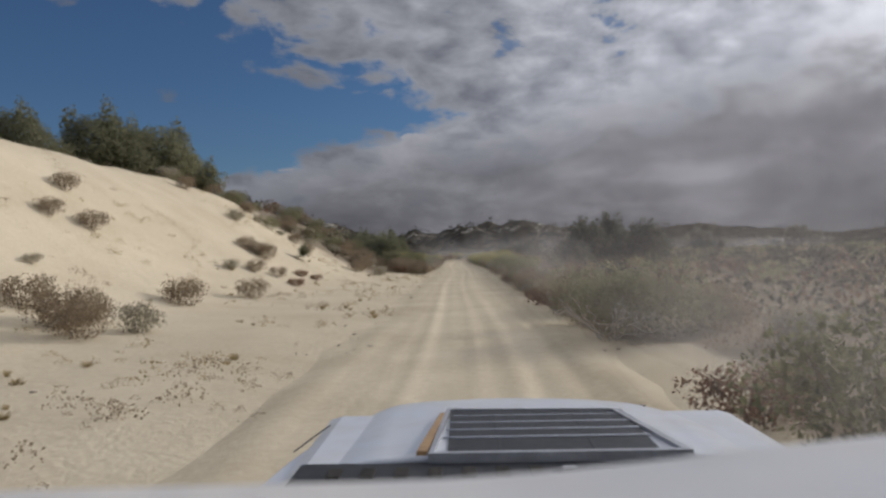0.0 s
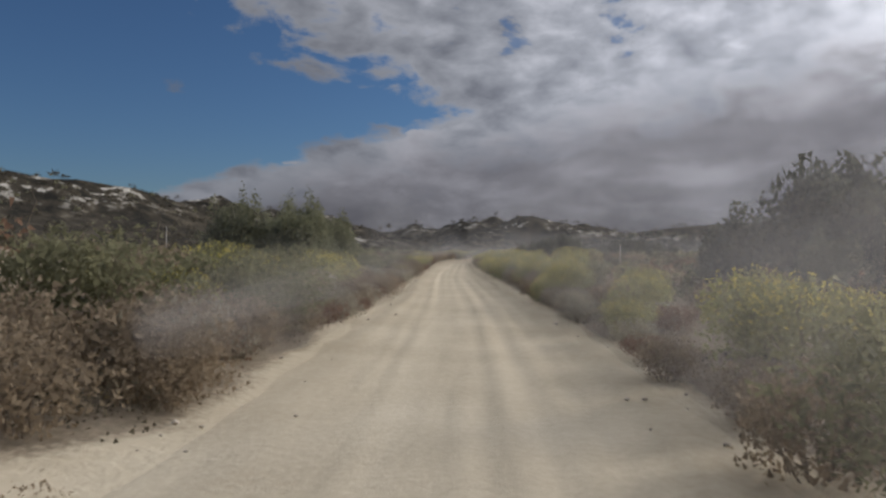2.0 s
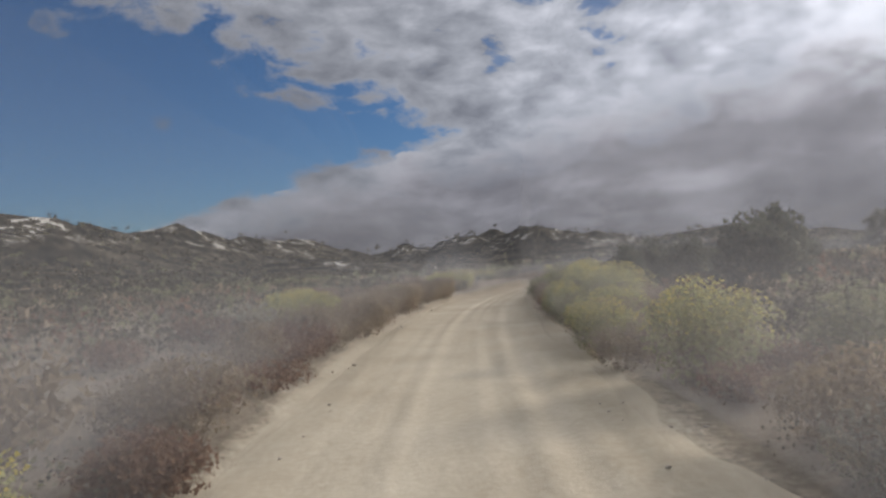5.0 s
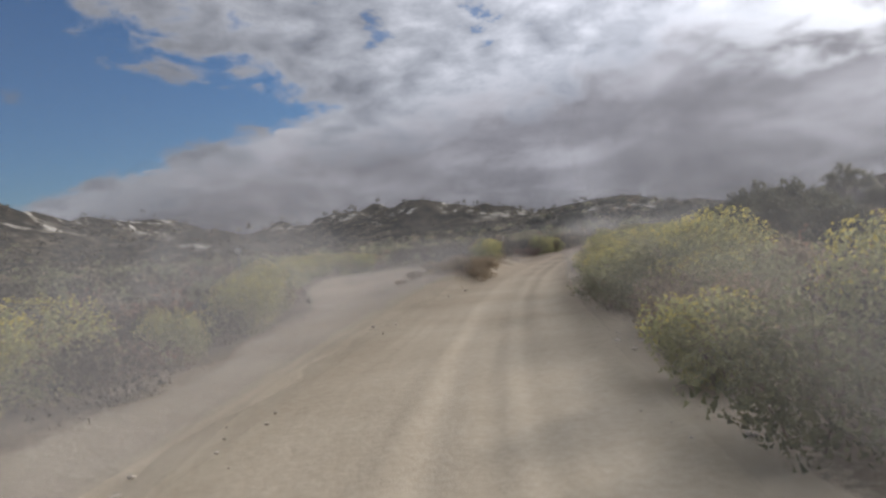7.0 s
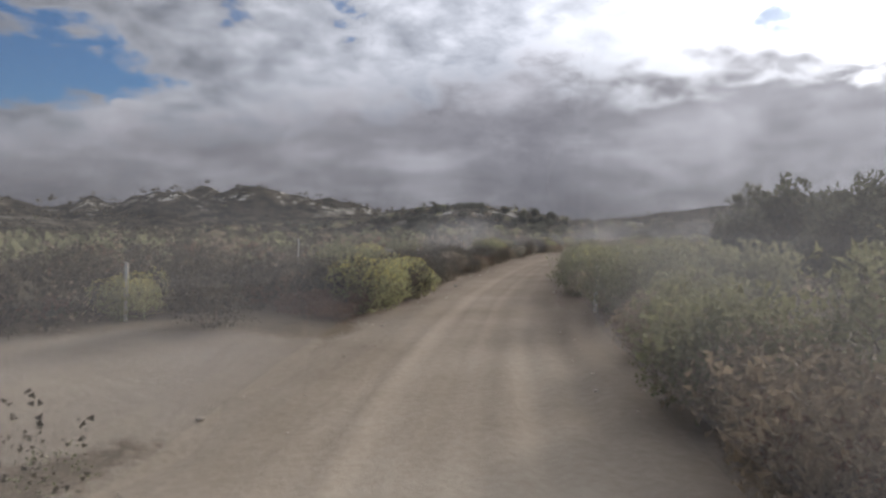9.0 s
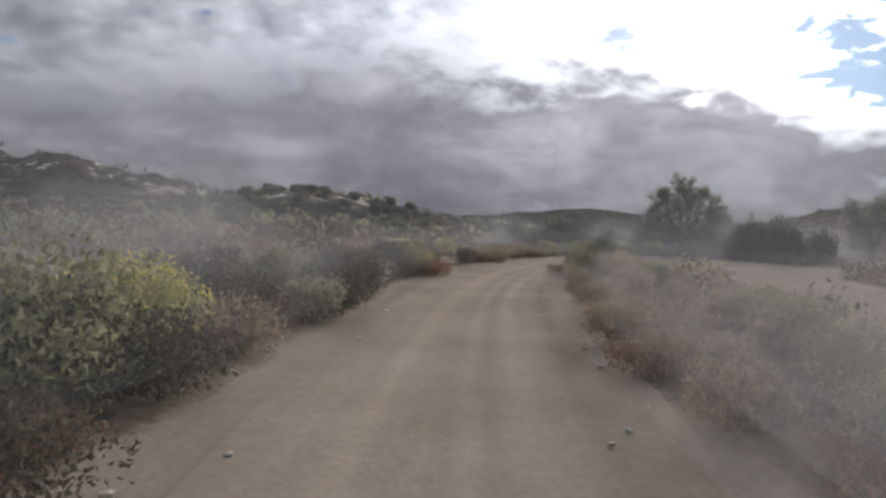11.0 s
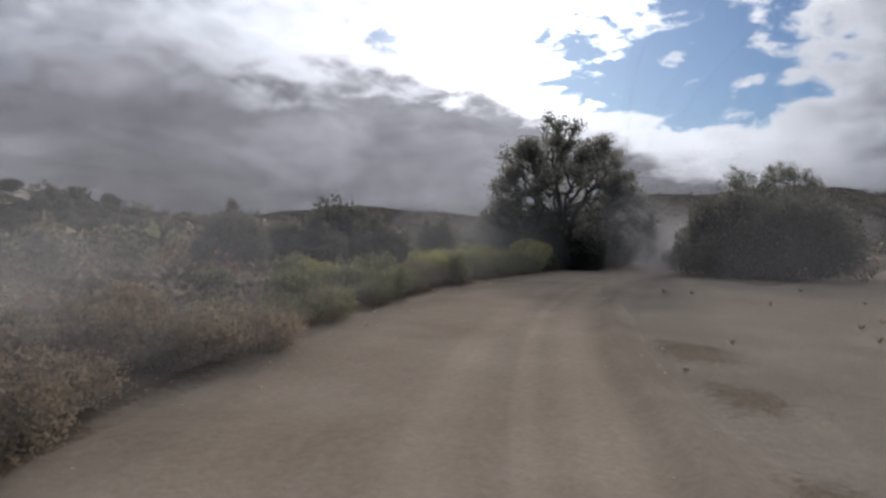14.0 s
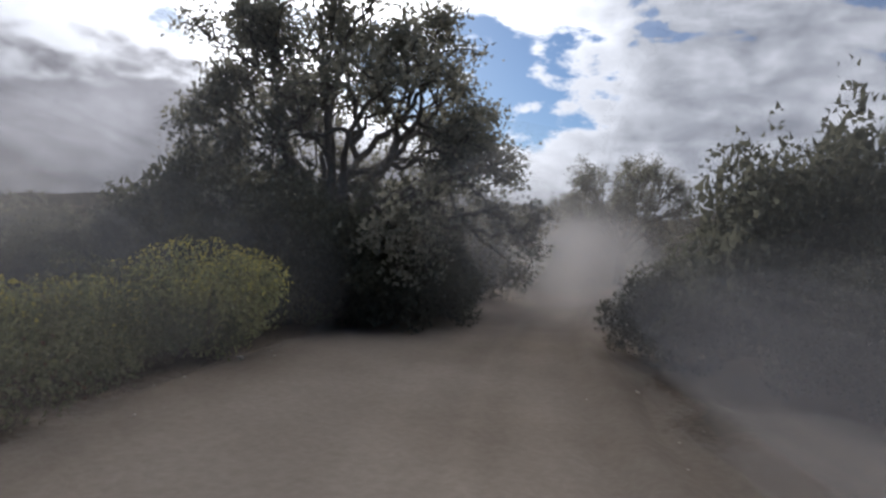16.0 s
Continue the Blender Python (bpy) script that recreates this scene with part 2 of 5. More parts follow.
M_SAND = make_sand("road_sand")
M_GROUND = make_ground()
M_BARK = simple("grey_bark", (0.05, 0.042, 0.034), (0.16, 0.135, 0.11), 6.0)
M_TWIG = simple("dry_twig", (0.10, 0.075, 0.05), (0.26, 0.20, 0.14), 8.0)
M_DEAD = simple("bleached_wood", (0.30, 0.26, 0.21), (0.55, 0.49, 0.40), 8.0)
# Most leaf tones carry settled dust and also airborne haze, lifted into the colour.
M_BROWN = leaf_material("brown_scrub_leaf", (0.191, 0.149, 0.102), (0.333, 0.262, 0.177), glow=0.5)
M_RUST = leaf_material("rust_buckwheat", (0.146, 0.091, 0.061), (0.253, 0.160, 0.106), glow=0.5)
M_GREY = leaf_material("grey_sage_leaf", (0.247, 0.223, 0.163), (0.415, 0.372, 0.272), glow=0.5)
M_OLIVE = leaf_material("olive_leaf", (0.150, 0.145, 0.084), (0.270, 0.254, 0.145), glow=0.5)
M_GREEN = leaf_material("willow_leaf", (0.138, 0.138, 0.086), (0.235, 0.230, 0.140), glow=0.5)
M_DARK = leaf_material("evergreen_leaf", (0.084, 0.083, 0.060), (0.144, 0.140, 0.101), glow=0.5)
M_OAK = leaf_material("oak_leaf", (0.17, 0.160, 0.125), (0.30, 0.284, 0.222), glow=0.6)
# Dark chaparral whose tone also takes in cloud shade over the hills.
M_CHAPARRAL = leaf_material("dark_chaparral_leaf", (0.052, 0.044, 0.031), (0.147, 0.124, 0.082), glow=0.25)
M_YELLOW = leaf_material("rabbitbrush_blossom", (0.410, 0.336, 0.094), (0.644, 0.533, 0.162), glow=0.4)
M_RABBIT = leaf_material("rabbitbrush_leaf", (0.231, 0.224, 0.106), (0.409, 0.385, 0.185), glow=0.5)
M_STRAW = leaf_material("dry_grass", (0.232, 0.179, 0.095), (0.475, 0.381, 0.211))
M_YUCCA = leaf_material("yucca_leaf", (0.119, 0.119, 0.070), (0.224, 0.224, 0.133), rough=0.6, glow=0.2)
M_STONE = simple("pale_stone", (0.26, 0.22, 0.17), (0.55, 0.48, 0.38), 5.0, bump=0.6)
M_POST = simple("pale_marker_plastic", (0.50, 0.46, 0.38), (0.68, 0.63, 0.54), 12.0, rough=0.6, bump=0.1)
M_DECAL = simple("dark_decal", (0.05, 0.045, 0.04), (0.10, 0.09, 0.08), 30.0, rough=0.5, bump=0.05)
M_STEEL = simple("weathered_steel", (0.12, 0.11, 0.10), (0.25, 0.23, 0.21), 14.0, rough=0.55, metallic=0.8)


# ---------------------------------------------------------------- mesh helpers
def mesh_object(name, verts, faces, mat, parent=None, smooth=False, label=""):
    me = bpy.data.meshes.new(name)
    me.from_pydata([tuple(v) for v in verts], [], [tuple(f) for f in faces])
    me.materials.append(mat)
    if smooth:
        me.polygons.foreach_set("use_smooth", [True] * len(me.polygons))
    me.update()
    ob = new(name, me)
    if parent is not None:
        ob.parent = parent
    if label:
        tagged(ob, label)
    return ob


def part(name, bm, mat, parent, label="", smooth=False):
    me = bpy.data.meshes.new(name)
    bm.to_mesh(me)
    bm.free()
    me.materials.append(mat)
    if smooth:
        me.polygons.foreach_set("use_smooth", [True] * len(me.polygons))
    ob = new(name, me)
    ob.parent = parent
    if label:
        tagged(ob, label)
    return ob


def tube(points, radii, sides=5):
    """Vertices and faces of a tapered limb along points."""
    pts = np.asarray(points, float)
    n = len(pts)
    dirs = np.gradient(pts, axis=0)
    dirs /= np.linalg.norm(dirs, axis=1, keepdims=True) + 1e-9
    ref = np.array([0.31, 0.86, 0.4])
    u = np.cross(dirs, ref)
    u /= np.linalg.norm(u, axis=1, keepdims=True) + 1e-9
    w = np.cross(dirs, u)
    ang = np.linspace(0, 2 * math.pi, sides, endpoint=False)
    ring = np.cos(ang)[None, :, None] * u[:, None, :] + np.sin(ang)[None, :, None] * w[:, None, :]
    v = (pts[:, None, :] + ring * np.asarray(radii)[:, None, None]).reshape(-1, 3)
    f = []
    for i in range(n - 1):
        for j in range(sides):
            a, b = i * sides + j, i * sides + (j + 1) % sides
            f.append((a, b, b + sides, a + sides))
    f.append(tuple(range((n - 1) * sides, n * sides)))
    return v, f


class Soup:
    """Gathers vertices and faces of one mesh."""

    def __init__(self):
        self.v, self.f, self.n = [], [], 0

    def add(self, v, f):
        self.v.append(np.asarray(v, float))
        self.f.extend(tuple(i + self.n for i in face) for face in f)
        self.n += len(v)

    def verts(self):
        return np.concatenate(self.v) if self.v else np.zeros((0, 3))


def leaves(rng, centres, size, up=0.35, long=1.6):
    """One small leaf or spray (three corners) at each centre."""
    c = np.asarray(centres, float)
    n = len(c)
    a = rng.normal(size=(n, 3))
    a[:, 2] += up
    a /= np.linalg.norm(a, axis=1, keepdims=True)
    b = np.cross(a, rng.normal(size=(n, 3)))
    b /= np.linalg.norm(b, axis=1, keepdims=True) + 1e-9
    s = size * rng.uniform(0.6, 1.4, (n, 1))
    la, lb = a * s * long * 0.55, b * s * 0.62
    v = np.stack([c - la * 0.7 - lb, c - la * 0.7 + lb, c + la], 1).reshape(-1, 3)
    return v, np.arange(3 * n).reshape(n, 3).tolist()


def lobe_points(rng, lobes, n, shell=0.55):
    """Points in a crown made of several lobes (x, y, z, radius, height), thicker towards their skin."""
    w = np.array([l[3] ** 2 * l[4] for l in lobes])
    pick = rng.choice(len(lobes), n, p=w / w.sum())
    L = np.array(lobes)[pick]
    d = rng.normal(size=(n, 3))
    d /= np.linalg.norm(d, axis=1, keepdims=True)
    r = shell + (1.08 - shell) * rng.uniform(0, 1, (n, 1)) ** 0.7
    p = d * r
    p[:, :2] *= L[:, 3:4]
    p[:, 2] *= L[:, 4]
    p += L[:, :3]
    p[:, 2] = np.abs(p[:, 2])
    return p


def bend(rng, a, b, sag=0.1, n=5):
    """A crooked line from a to b."""
    a, b = np.asarray(a, float), np.asarray(b, float)
    t = np.linspace(0, 1, n)[:, None]
    p = a + (b - a) * t
    length = np.linalg.norm(b - a)
    off = rng.normal(size=(n, 3)) * length * sag * 0.5
    off[0] = off[-1] = 0
    p += off
    p[:, 2] += np.sin(t[:, 0] * math.pi) * length * sag * 0.6
    return p


# ---------------------------------------------------------------- the lie of the land
def road_line():
    """Middle of the road, a point every half metre, carried on before and after the drive."""
    p = np.array([(r[1], r[2]) for r in ROWS])
    first, last = p[1] - p[0], p[-1] - p[-2]
    back = [p[0] - first / np.linalg.norm(first) * d for d in (60, 40, 20, 8)]
    ahead, q, a = [], p[-1].copy(), math.atan2(last[1], last[0])
    for step in range(14):
        a -= 0.055
        q = q + 6.0 * np.array((math.cos(a), math.sin(a)))
        ahead.append(q)
    p = np.vstack([back, p, ahead])
    s = np.concatenate([[0], np.cumsum(np.linalg.norm(np.diff(p, axis=0), axis=1))])
    n = int(s[-1] / 0.5)
    t = np.linspace(0, s[-1], n)
    out = np.stack([np.interp(t, s, p[:, 0]), np.interp(t, s, p[:, 1])], 1)
    ker = np.hanning(21)
    ker /= ker.sum()
    for i in (0, 1):
        out[:, i] = np.convolve(np.pad(out[:, i], 10, mode="reflect", reflect_type="odd"), ker, "valid")
    tang = np.gradient(out, axis=0)
    tang /= np.linalg.norm(tang, axis=1, keepdims=True)
    return out, tang, t - 60.0


ROAD, TANG, ROAD_S = road_line()


def along(x, y):
    """Distance along the road and to its right, for arrays of places."""
    x, y = np.atleast_1d(np.asarray(x, float)), np.atleast_1d(np.asarray(y, float))
    s, d = np.empty(len(x)), np.empty(len(x))
    for i in range(0, len(x), 20000):
        dx = x[i:i + 20000, None] - ROAD[None, ::2, 0]
        dy = y[i:i + 20000, None] - ROAD[None, ::2, 1]
        j = np.argmin(dx * dx + dy * dy, axis=1) * 2
        ex, ey = x[i:i + 20000] - ROAD[j, 0], y[i:i + 20000] - ROAD[j, 1]
        d[i:i + 20000] = ex * TANG[j, 1] - ey * TANG[j, 0]
        d[i:i + 20000] = np.sign(d[i:i + 20000]) * np.hypot(ex, ey)
        s[i:i + 20000] = ROAD_S[j]
    return s, d


def spot(s, d):
    """The place s metres along the road and d to its right."""
    i = int(np.clip((s + 60.0) * 2, 0, len(ROAD) - 1))
    return ROAD[i, 0] + TANG[i, 1] * d, ROAD[i, 1] - TANG[i, 0] * d


def lane(s):
    """Left and right edge of the driven road, by distance along it."""
    left = np.interp(s, [-60, 130, 150, 176, 192, 222, 240, 266, 288, 320, 350], [-2.2, -2.1, -2.6, -2.8, -2.4, -2.0, -1.8, -2.2, -2.8, -3.6, -3.0])
    right = np.interp(s, [-60, 40, 90, 140, 200, 350], [2.0, 2.1, 2.3, 1.75, 1.65, 1.7])
    return left, right


def outside(s, d):
    """Metres beyond the road's edge; negative on the road."""
    left, right = lane(s)
    return np.maximum(left - d, d - right)


def step(v, lo, hi):
    t = np.clip((v - lo) / (hi - lo), 0, 1)
    return t * t * (3 - 2 * t)


def wobble(x, y, scale, seed=0.0):
    """Cheap smooth noise for arrays, about -1 to 1."""
    a, b = x / scale, y / scale
    return (np.sin(1.7 * a + 0.9 * b + seed) + np.sin(-1.1 * a + 2.1 * b + 1.3 + seed * 2)
            + np.sin(2.9 * a - 1.6 * b + 4.1 + seed) * 0.6 + np.sin(4.3 * a + 3.7 * b + seed * 3) * 0.4) / 3.0


# open sand beside the road: chains of (x, y, radius)
CLEARINGS = [
    [(-4.5, -30, 5), (-4.8, 10, 5), (-5.0, 34, 4.5), (-3.2, 48, 3.2), (-1.6, 58, 2.0)],
    [(3.2, 8, 0.8), (3.7, 11, 1.1), (4.0, 14, 0.8)],
    [(3.3, 60, 1.2), (4.0, 66, 1.5), (4.0, 72, 1.0)],
    [(5.0, 178, 2.0), (7.4, 188, 2.6), (8.8, 197, 2.7), (8.6, 207, 2.9), (10.2, 216.5, 3.6), (15.5, 220.8, 4.0), (20.5, 221.5, 3.0)],
    [(37.5, 239.5, 0.9), (44, 242.5, 1.1), (52, 247, 1.6), (60, 253, 3.0), (70, 260, 4.0), (80, 268, 4.0)],
    [(71, 271.5, 3.0), (80, 272, 7.0), (92, 277.0, 7.0), (102, 278, 5.0), (118, 277, 5.0)],
    [(57.5, 270.5, 1.5), (61.5, 279.5, 1.5), (65, 287, 1.5), (70, 297, 1.7), (80, 315, 2.0)],
    [(80, 283.5, 2.5), (90, 288.3, 2.2)],
    [(86, 279.5, 4.0), (95, 283.5, 3.2), (103, 287.5, 1.2)],
    [(109, 294, 2.0), (118, 292, 3.0), (128, 288, 3.0)],
]


def in_chain(x, y, chain):
    """How far inside (positive, metres) a chain of discs a place lies."""
    best = np.full(len(x), -1e9)
    for (x0, y0, r0), (x1, y1, r1) in zip(chain, chain[1:]):
        vx, vy = x1 - x0, y1 - y0
        t = np.clip(((x - x0) * vx + (y - y0) * vy) / (vx * vx + vy * vy), 0, 1)
        best = np.maximum(best, r0 + (r1 - r0) * t - np.hypot(x - x0 - vx * t, y - y0 - vy * t))
    return best


def bank_height(s, d, x, y):
    """The sand bluff beside the start of the drive."""
    toe = np.interp(s, [-40, 10, 28, 37, 43, 50, 56, 64, 76], [-10, -9.5, -9.0, -7.5, -6.5, -7.0, -6.5, -5.5, -5.0])
    fade = step(s, -60, -20) * (1 - step(s, 58, 84)) * (1 - 0.22 * step(s, 22, 50))
    rise = step(-(d - toe), -0.5, 12.5)
    shape = 7.55 + 0.5 * wobble(x, y, 9.0) + 0.3 * wobble(x, y, 3.1, 2.0)
    lip = step(-(d - toe), -4, 3) * 0.55
    return fade * (rise * shape + lip) * (1 - 0.4 * step(-d, 40, 90))


HILLS = [  # x, y, height, radius across, radius along
    (-230, 450, 40, 90, 110), (-200, 640, 34, 70, 110), (-165, 790, 28, 60, 90), (-150, 910, 36, 70, 80), (-400, 800, 45, 150, 200),
    (-20, 900, 29, 60, 80), (18, 730, 16.5, 38, 50), (-75, 640, 12, 60, 50), (60, 700, 16, 60, 60), (62, 455, 3, 40, 26), (130, 700, 20, 90, 70), (104, 404, 7.5, 27, 27),
    (86, 344, 1.5, 26, 20), (150, 420, 4.5, 60, 40), (-620, 700, 55, 220, 220), (230, 560, 8, 90, 60), (310, 900, 29, 120, 90),
    (540, 1300, 34, 200, 140), (800, 950, 36, 260, 160), (1000, 560, 56, 320, 200), (1100, 200, 66, 300, 240), (700, 380, 22, 160, 110),
    (480, 40, 9, 160, 120), (900, -250, 80, 280, 220), (430, 330, 9, 80, 60),
]


def terrain(x, y):
    """Ground height, how sandy it is, and how much it is far hill."""
    x, y = np.atleast_1d(np.asarray(x, float)), np.atleast_1d(np.asarray(y, float))
    s, d = along(x, y)
    z = np.zeros(len(x))
    beyond = outside(s, d)
    off = step(beyond, 0.0, 2.4)
    z += off * (0.16 + 0.14 * wobble(x, y, 6.0) + 0.07 * wobble(x, y, 2.2, 1.0))
    z += 0.25 * step(-d, 2.2, 3.8) * step(s, 136, 146) * (1 - step(s, 172, 182))
    z += bank_height(s, d, x, y)
    hill = np.zeros(len(x))
    for hx, hy, h, rx, ry in HILLS:
        g = np.exp(-((x - hx) / rx) ** 2 - ((y - hy) / ry) ** 2)
        ridged = 1 + 0.20 * wobble(x, y, max(rx * 0.30, 14.0), hx) + 0.12 * wobble(x, y, max(rx * 0.12, 9.0), hy) + 0.05 * wobble(x, y, max(rx * 0.05, 6.0), hx)
        z += h * g * ridged
        hill = np.maximum(hill, g * step(np.array([h]), 2, 8)[0])
    far = step(np.hypot(x - 40, y - 180), 700, 2600)
    z += far * (25 + 30 * wobble(x, y, 420, 5.0) + 14 * wobble(x, y, 130, 2.0))
    rock = step(hill, 0.35, 0.8) * step(260 - x, 0, 60) * step(y, 330, 400)
    hill = np.maximum(step(hill, 0.12, 0.4), step(far, 0.05, 0.3))
    hill = np.maximum(hill, step(np.abs(d) + 5 * wobble(x, y, 9.0), 6, 52))
    sand = step(0.9 - beyond, -0.6, 0.7)
    for chain in CLEARINGS:
        sand = np.maximum(sand, step(in_chain(x, y, chain), -0.5, 0.9))
    bluff = step(s, -60, -30) * (1 - step(s + 0.15 * d, 46, 58)) * step(-d, 2, 4) * (1 - step(-d, 24, 32))
    sand = np.maximum(sand, bluff)
    clear = step(sand, 0.4, 1.0) * (np.abs(d) < 40) * (1 - bluff)
    z = np.where((beyond > 0.3) & (clear > 0), z * (1 - 0.6 * clear) + 0.04 * clear * wobble(x, y, 1.7), z)
    # a low mound splits the two tracks
    mound = in_chain(x, y, [(10.8, 201.6, 0.9), (14.0, 208.0, 1.7), (17.2, 214.6, 1.2)])
    z += 0.55 * step(mound, -0.6, 0.9)
    sand = np.where(mound > -0.2, np.minimum(sand, 0.62), sand)
    return z, sand, hill, rock


def ground_at(x, y):
    return float(terrain([x], [y])[0][0])


def spread(lo, hi, fine, grow, reach):
    """Grid lines: even between lo and hi, then wider and wider out to reach."""
    mid = np.arange(lo, hi + fine * 0.5, fine)
    out, w, p = [], fine, 0.0
    while p < reach:
        w *= grow
        p += w
        out.append(p)
    out = np.array(out)
    return np.concatenate([lo - out[::-1], mid, hi + out])


def build_ground():
    gx, gy = spread(-34, 132, 1.6, 1.08, 3200), spread(-14, 312, 1.6, 1.08, 3200)
    X, Y = np.meshgrid(gx, gy)
    z, sand, hill, rock = terrain(X.ravel(), Y.ravel())
    s, d = along(X.ravel(), Y.ravel())
    z = z - 0.10 * step(0.75 - outside(s, d), 0.0, 0.6)        # bed below the road's own surface
    nx, ny = len(gx), len(gy)
    i = np.arange(nx * ny).reshape(ny, nx)
    quads = np.stack([i[:-1, :-1], i[:-1, 1:], i[1:, 1:], i[1:, :-1]], -1).reshape(-1, 4)
    me = bpy.data.meshes.new("ground")
    me.vertices.add(nx * ny)
    me.vertices.foreach_set("co", np.stack([X.ravel(), Y.ravel(), z], 1).ravel())
    me.loops.add(quads.size)
    me.loops.foreach_set("vertex_index", quads.ravel())
    me.polygons.add(len(quads))
    me.polygons.foreach_set("loop_start", np.arange(0, quads.size, 4))
    me.polygons.foreach_set("use_smooth", np.ones(len(quads), bool))
    for name, val in (("sand", sand), ("hill", hill), ("rock", rock)):
        a = me.attributes.new(name, "FLOAT", "POINT")
        a.data.foreach_set("value", val.astype(np.float32))
    me.materials.append(M_GROUND)
    me.update(calc_edges=True)
    tagged(new("ground", me), "dry sandy soil rising to scrub-covered granite hills", "ground", kind="structure")


def build_road():
    """Graded sand track with wheel ruts and a loose berm on each side."""
    frac = np.concatenate([np.linspace(-2.3, 0.0, 12), np.linspace(0.03, 0.97, 36), np.linspace(1.0, 3.3, 12)])
    keep = (ROAD_S > -55) & (ROAD_S < ROAD_S[-1] - 2)
    mid, tang, ss = ROAD[keep][::2], TANG[keep][::2], ROAD_S[keep][::2]
    n, m = len(mid), len(frac)
    U, S = np.meshgrid(frac, ss)
    left, right = lane(S)
    A = np.where(U < 0, left + U, np.where(U > 1, right + U - 1, left + (right - left) * U))
    wander = 0.16 * np.sin(S * 0.11) + 0.10 * np.sin(S * 0.043 + 1)
    x = mid[:, None, 0] + tang[:, None, 1] * A
    y = mid[:, None, 1] - tang[:, None, 0] * A
    z = 0.012 * np.sin(S * 2.3 + A) * np.cos(S * 0.61)
    for c, depth, w in ((-0.82, 0.05, 0.16), (0.82, 0.05, 0.16), (-0.2, 0.028, 0.10), (0.25, 0.03, 0.08), (0.05, 0.022, 0.07), (-1.3, 0.02, 0.14), (1.45, 0.03, 0.12)):
        off = A - c - wander * (1 if c > 0 else 0.7)
        ripple = 0.55 + 0.45 * np.sin(S * 0.09 + c * 9)
        z -= 0.6 * depth * ripple * np.exp(-(off / w) ** 2)
        z += depth * ripple * 0.3 * np.exp(-((np.abs(off) - w * 1.7) / (w * 0.7)) ** 2)
    beyond = np.maximum(left - A, A - right) - 0.12 * np.sin(S * 0.21) - 0.07 * np.sin(S * 0.83)
    loose = 0.45 + 0.55 * step(np.sin(S * 0.17) + np.sin(S * 0.061 + 2), -0.6, 0.8)
    loose *= 1 - 0.9 * step(S, 172, 182) * (1 - step(S, 222, 232)) * (A < 0) - 0.8 * step(S, 276, 288) * (A < 0)
    z += np.maximum(loose, 0) * (0.05 + 0.012 * np.sin(S * 0.7 + A * 2)) * np.exp(-(beyond / 0.28) ** 2)
    worn = sum(np.exp(-((A - c - wander * (1 if c > 0 else 0.7)) / w) ** 2) for c, w in ((-0.82, 0.30), (0.82, 0.30), (0.05, 0.12)))
    worn = worn * (0.7 + 0.3 * np.sin(S * 0.07)) - 0.7 * np.exp(-(beyond / 0.30) ** 2)
    edge = (A > 0) * step(S, 284, 292)
    z += edge * (0.10 * np.exp(-((beyond - 0.1) / 0.22) ** 2) - 0.05 * np.exp(-((beyond + 0.35) / 0.16) ** 2))
    rng = np.random.default_rng(4)
    z += rng.normal(0, 0.006, z.shape)
    z += 0.02 - 0.30 * step(np.maximum(-U, U - 1) + 0.25 * np.sin(S * 0.9 + np.sin(S * 0.37) * 3), 0.4, 2.3)
    i = np.arange(n * m).reshape(n, m)
    quads = np.stack([i[:-1, :-1], i[:-1, 1:], i[1:, 1:], i[1:, :-1]], -1).reshape(-1, 4)
    ob = mesh_object("road", np.stack([x, y, z], -1).reshape(-1, 3), quads.tolist(), M_SAND, smooth=True)
    a = ob.data.attributes.new("worn", "FLOAT", "POINT")
    a.data.foreach_set("value", worn.ravel().astype(np.float32))
    tagged(ob, "pale rutted sand track with loose berms", "road", kind="structure")


build_ground()
build_road()


# ---------------------------------------------------------------- plants
def plant(name, label, category, pieces, group):
    """An empty with its part meshes; pieces: (part name, verts, faces, material, smooth)."""
    top = new(name)
    for pname, v, f, mat, sm in pieces:
        ob = mesh_object(pname, v, f, mat, parent=top, smooth=sm)
        if pname == "woody_base":
            tagged(ob, kind="stuff")
    return tagged(top, label, category, group)


def stem_soup(rng, n, height, spread_r, radius, sag=0.12, lean=0.25, sides=4):
    s = Soup()
    for i in range(n):
        a = rng.uniform(0, 2 * math.pi)
        r = spread_r * rng.uniform(0.25, 1.0)
        foot = np.array([math.cos(a), math.sin(a), 0]) * r * lean
        foot[2] = -0.06
        tip = np.array([math.cos(a) * r, math.sin(a) * r, height * rng.uniform(0.6, 1.0)])
        line = bend(rng, foot, tip, sag, 5)
        s.add(*tube(line, np.linspace(radius, radius * 0.35, len(line)), sides))
        for j in range(2):
            k = rng.integers(1, len(line) - 1)
            t2 = line[k] + rng.normal(size=3) * height * (0.22 if height < 2 else 0.10) + np.array([0, 0, height * 0.12])
            l2 = bend(rng, line[k], t2, sag, 4)
            s.add(*tube(l2, np.linspace(radius * 0.5, radius * 0.15, len(l2)), 3))
    return s


def dome_lobes(rng, r, h, n):
    out = [(0, 0, h * 0.45, r * 0.72, h * 0.52)]
    for i in range(n):
        a = rng.uniform(0, 2 * math.pi)
        q = r * rng.uniform(0.35, 0.75)
        rr = r * rng.uniform(0.3, 0.48)
        out.append((math.cos(a) * q, math.sin(a) * q, h * rng.uniform(0.3, 0.72), rr, h * rng.uniform(0.22, 0.34)))
    return out


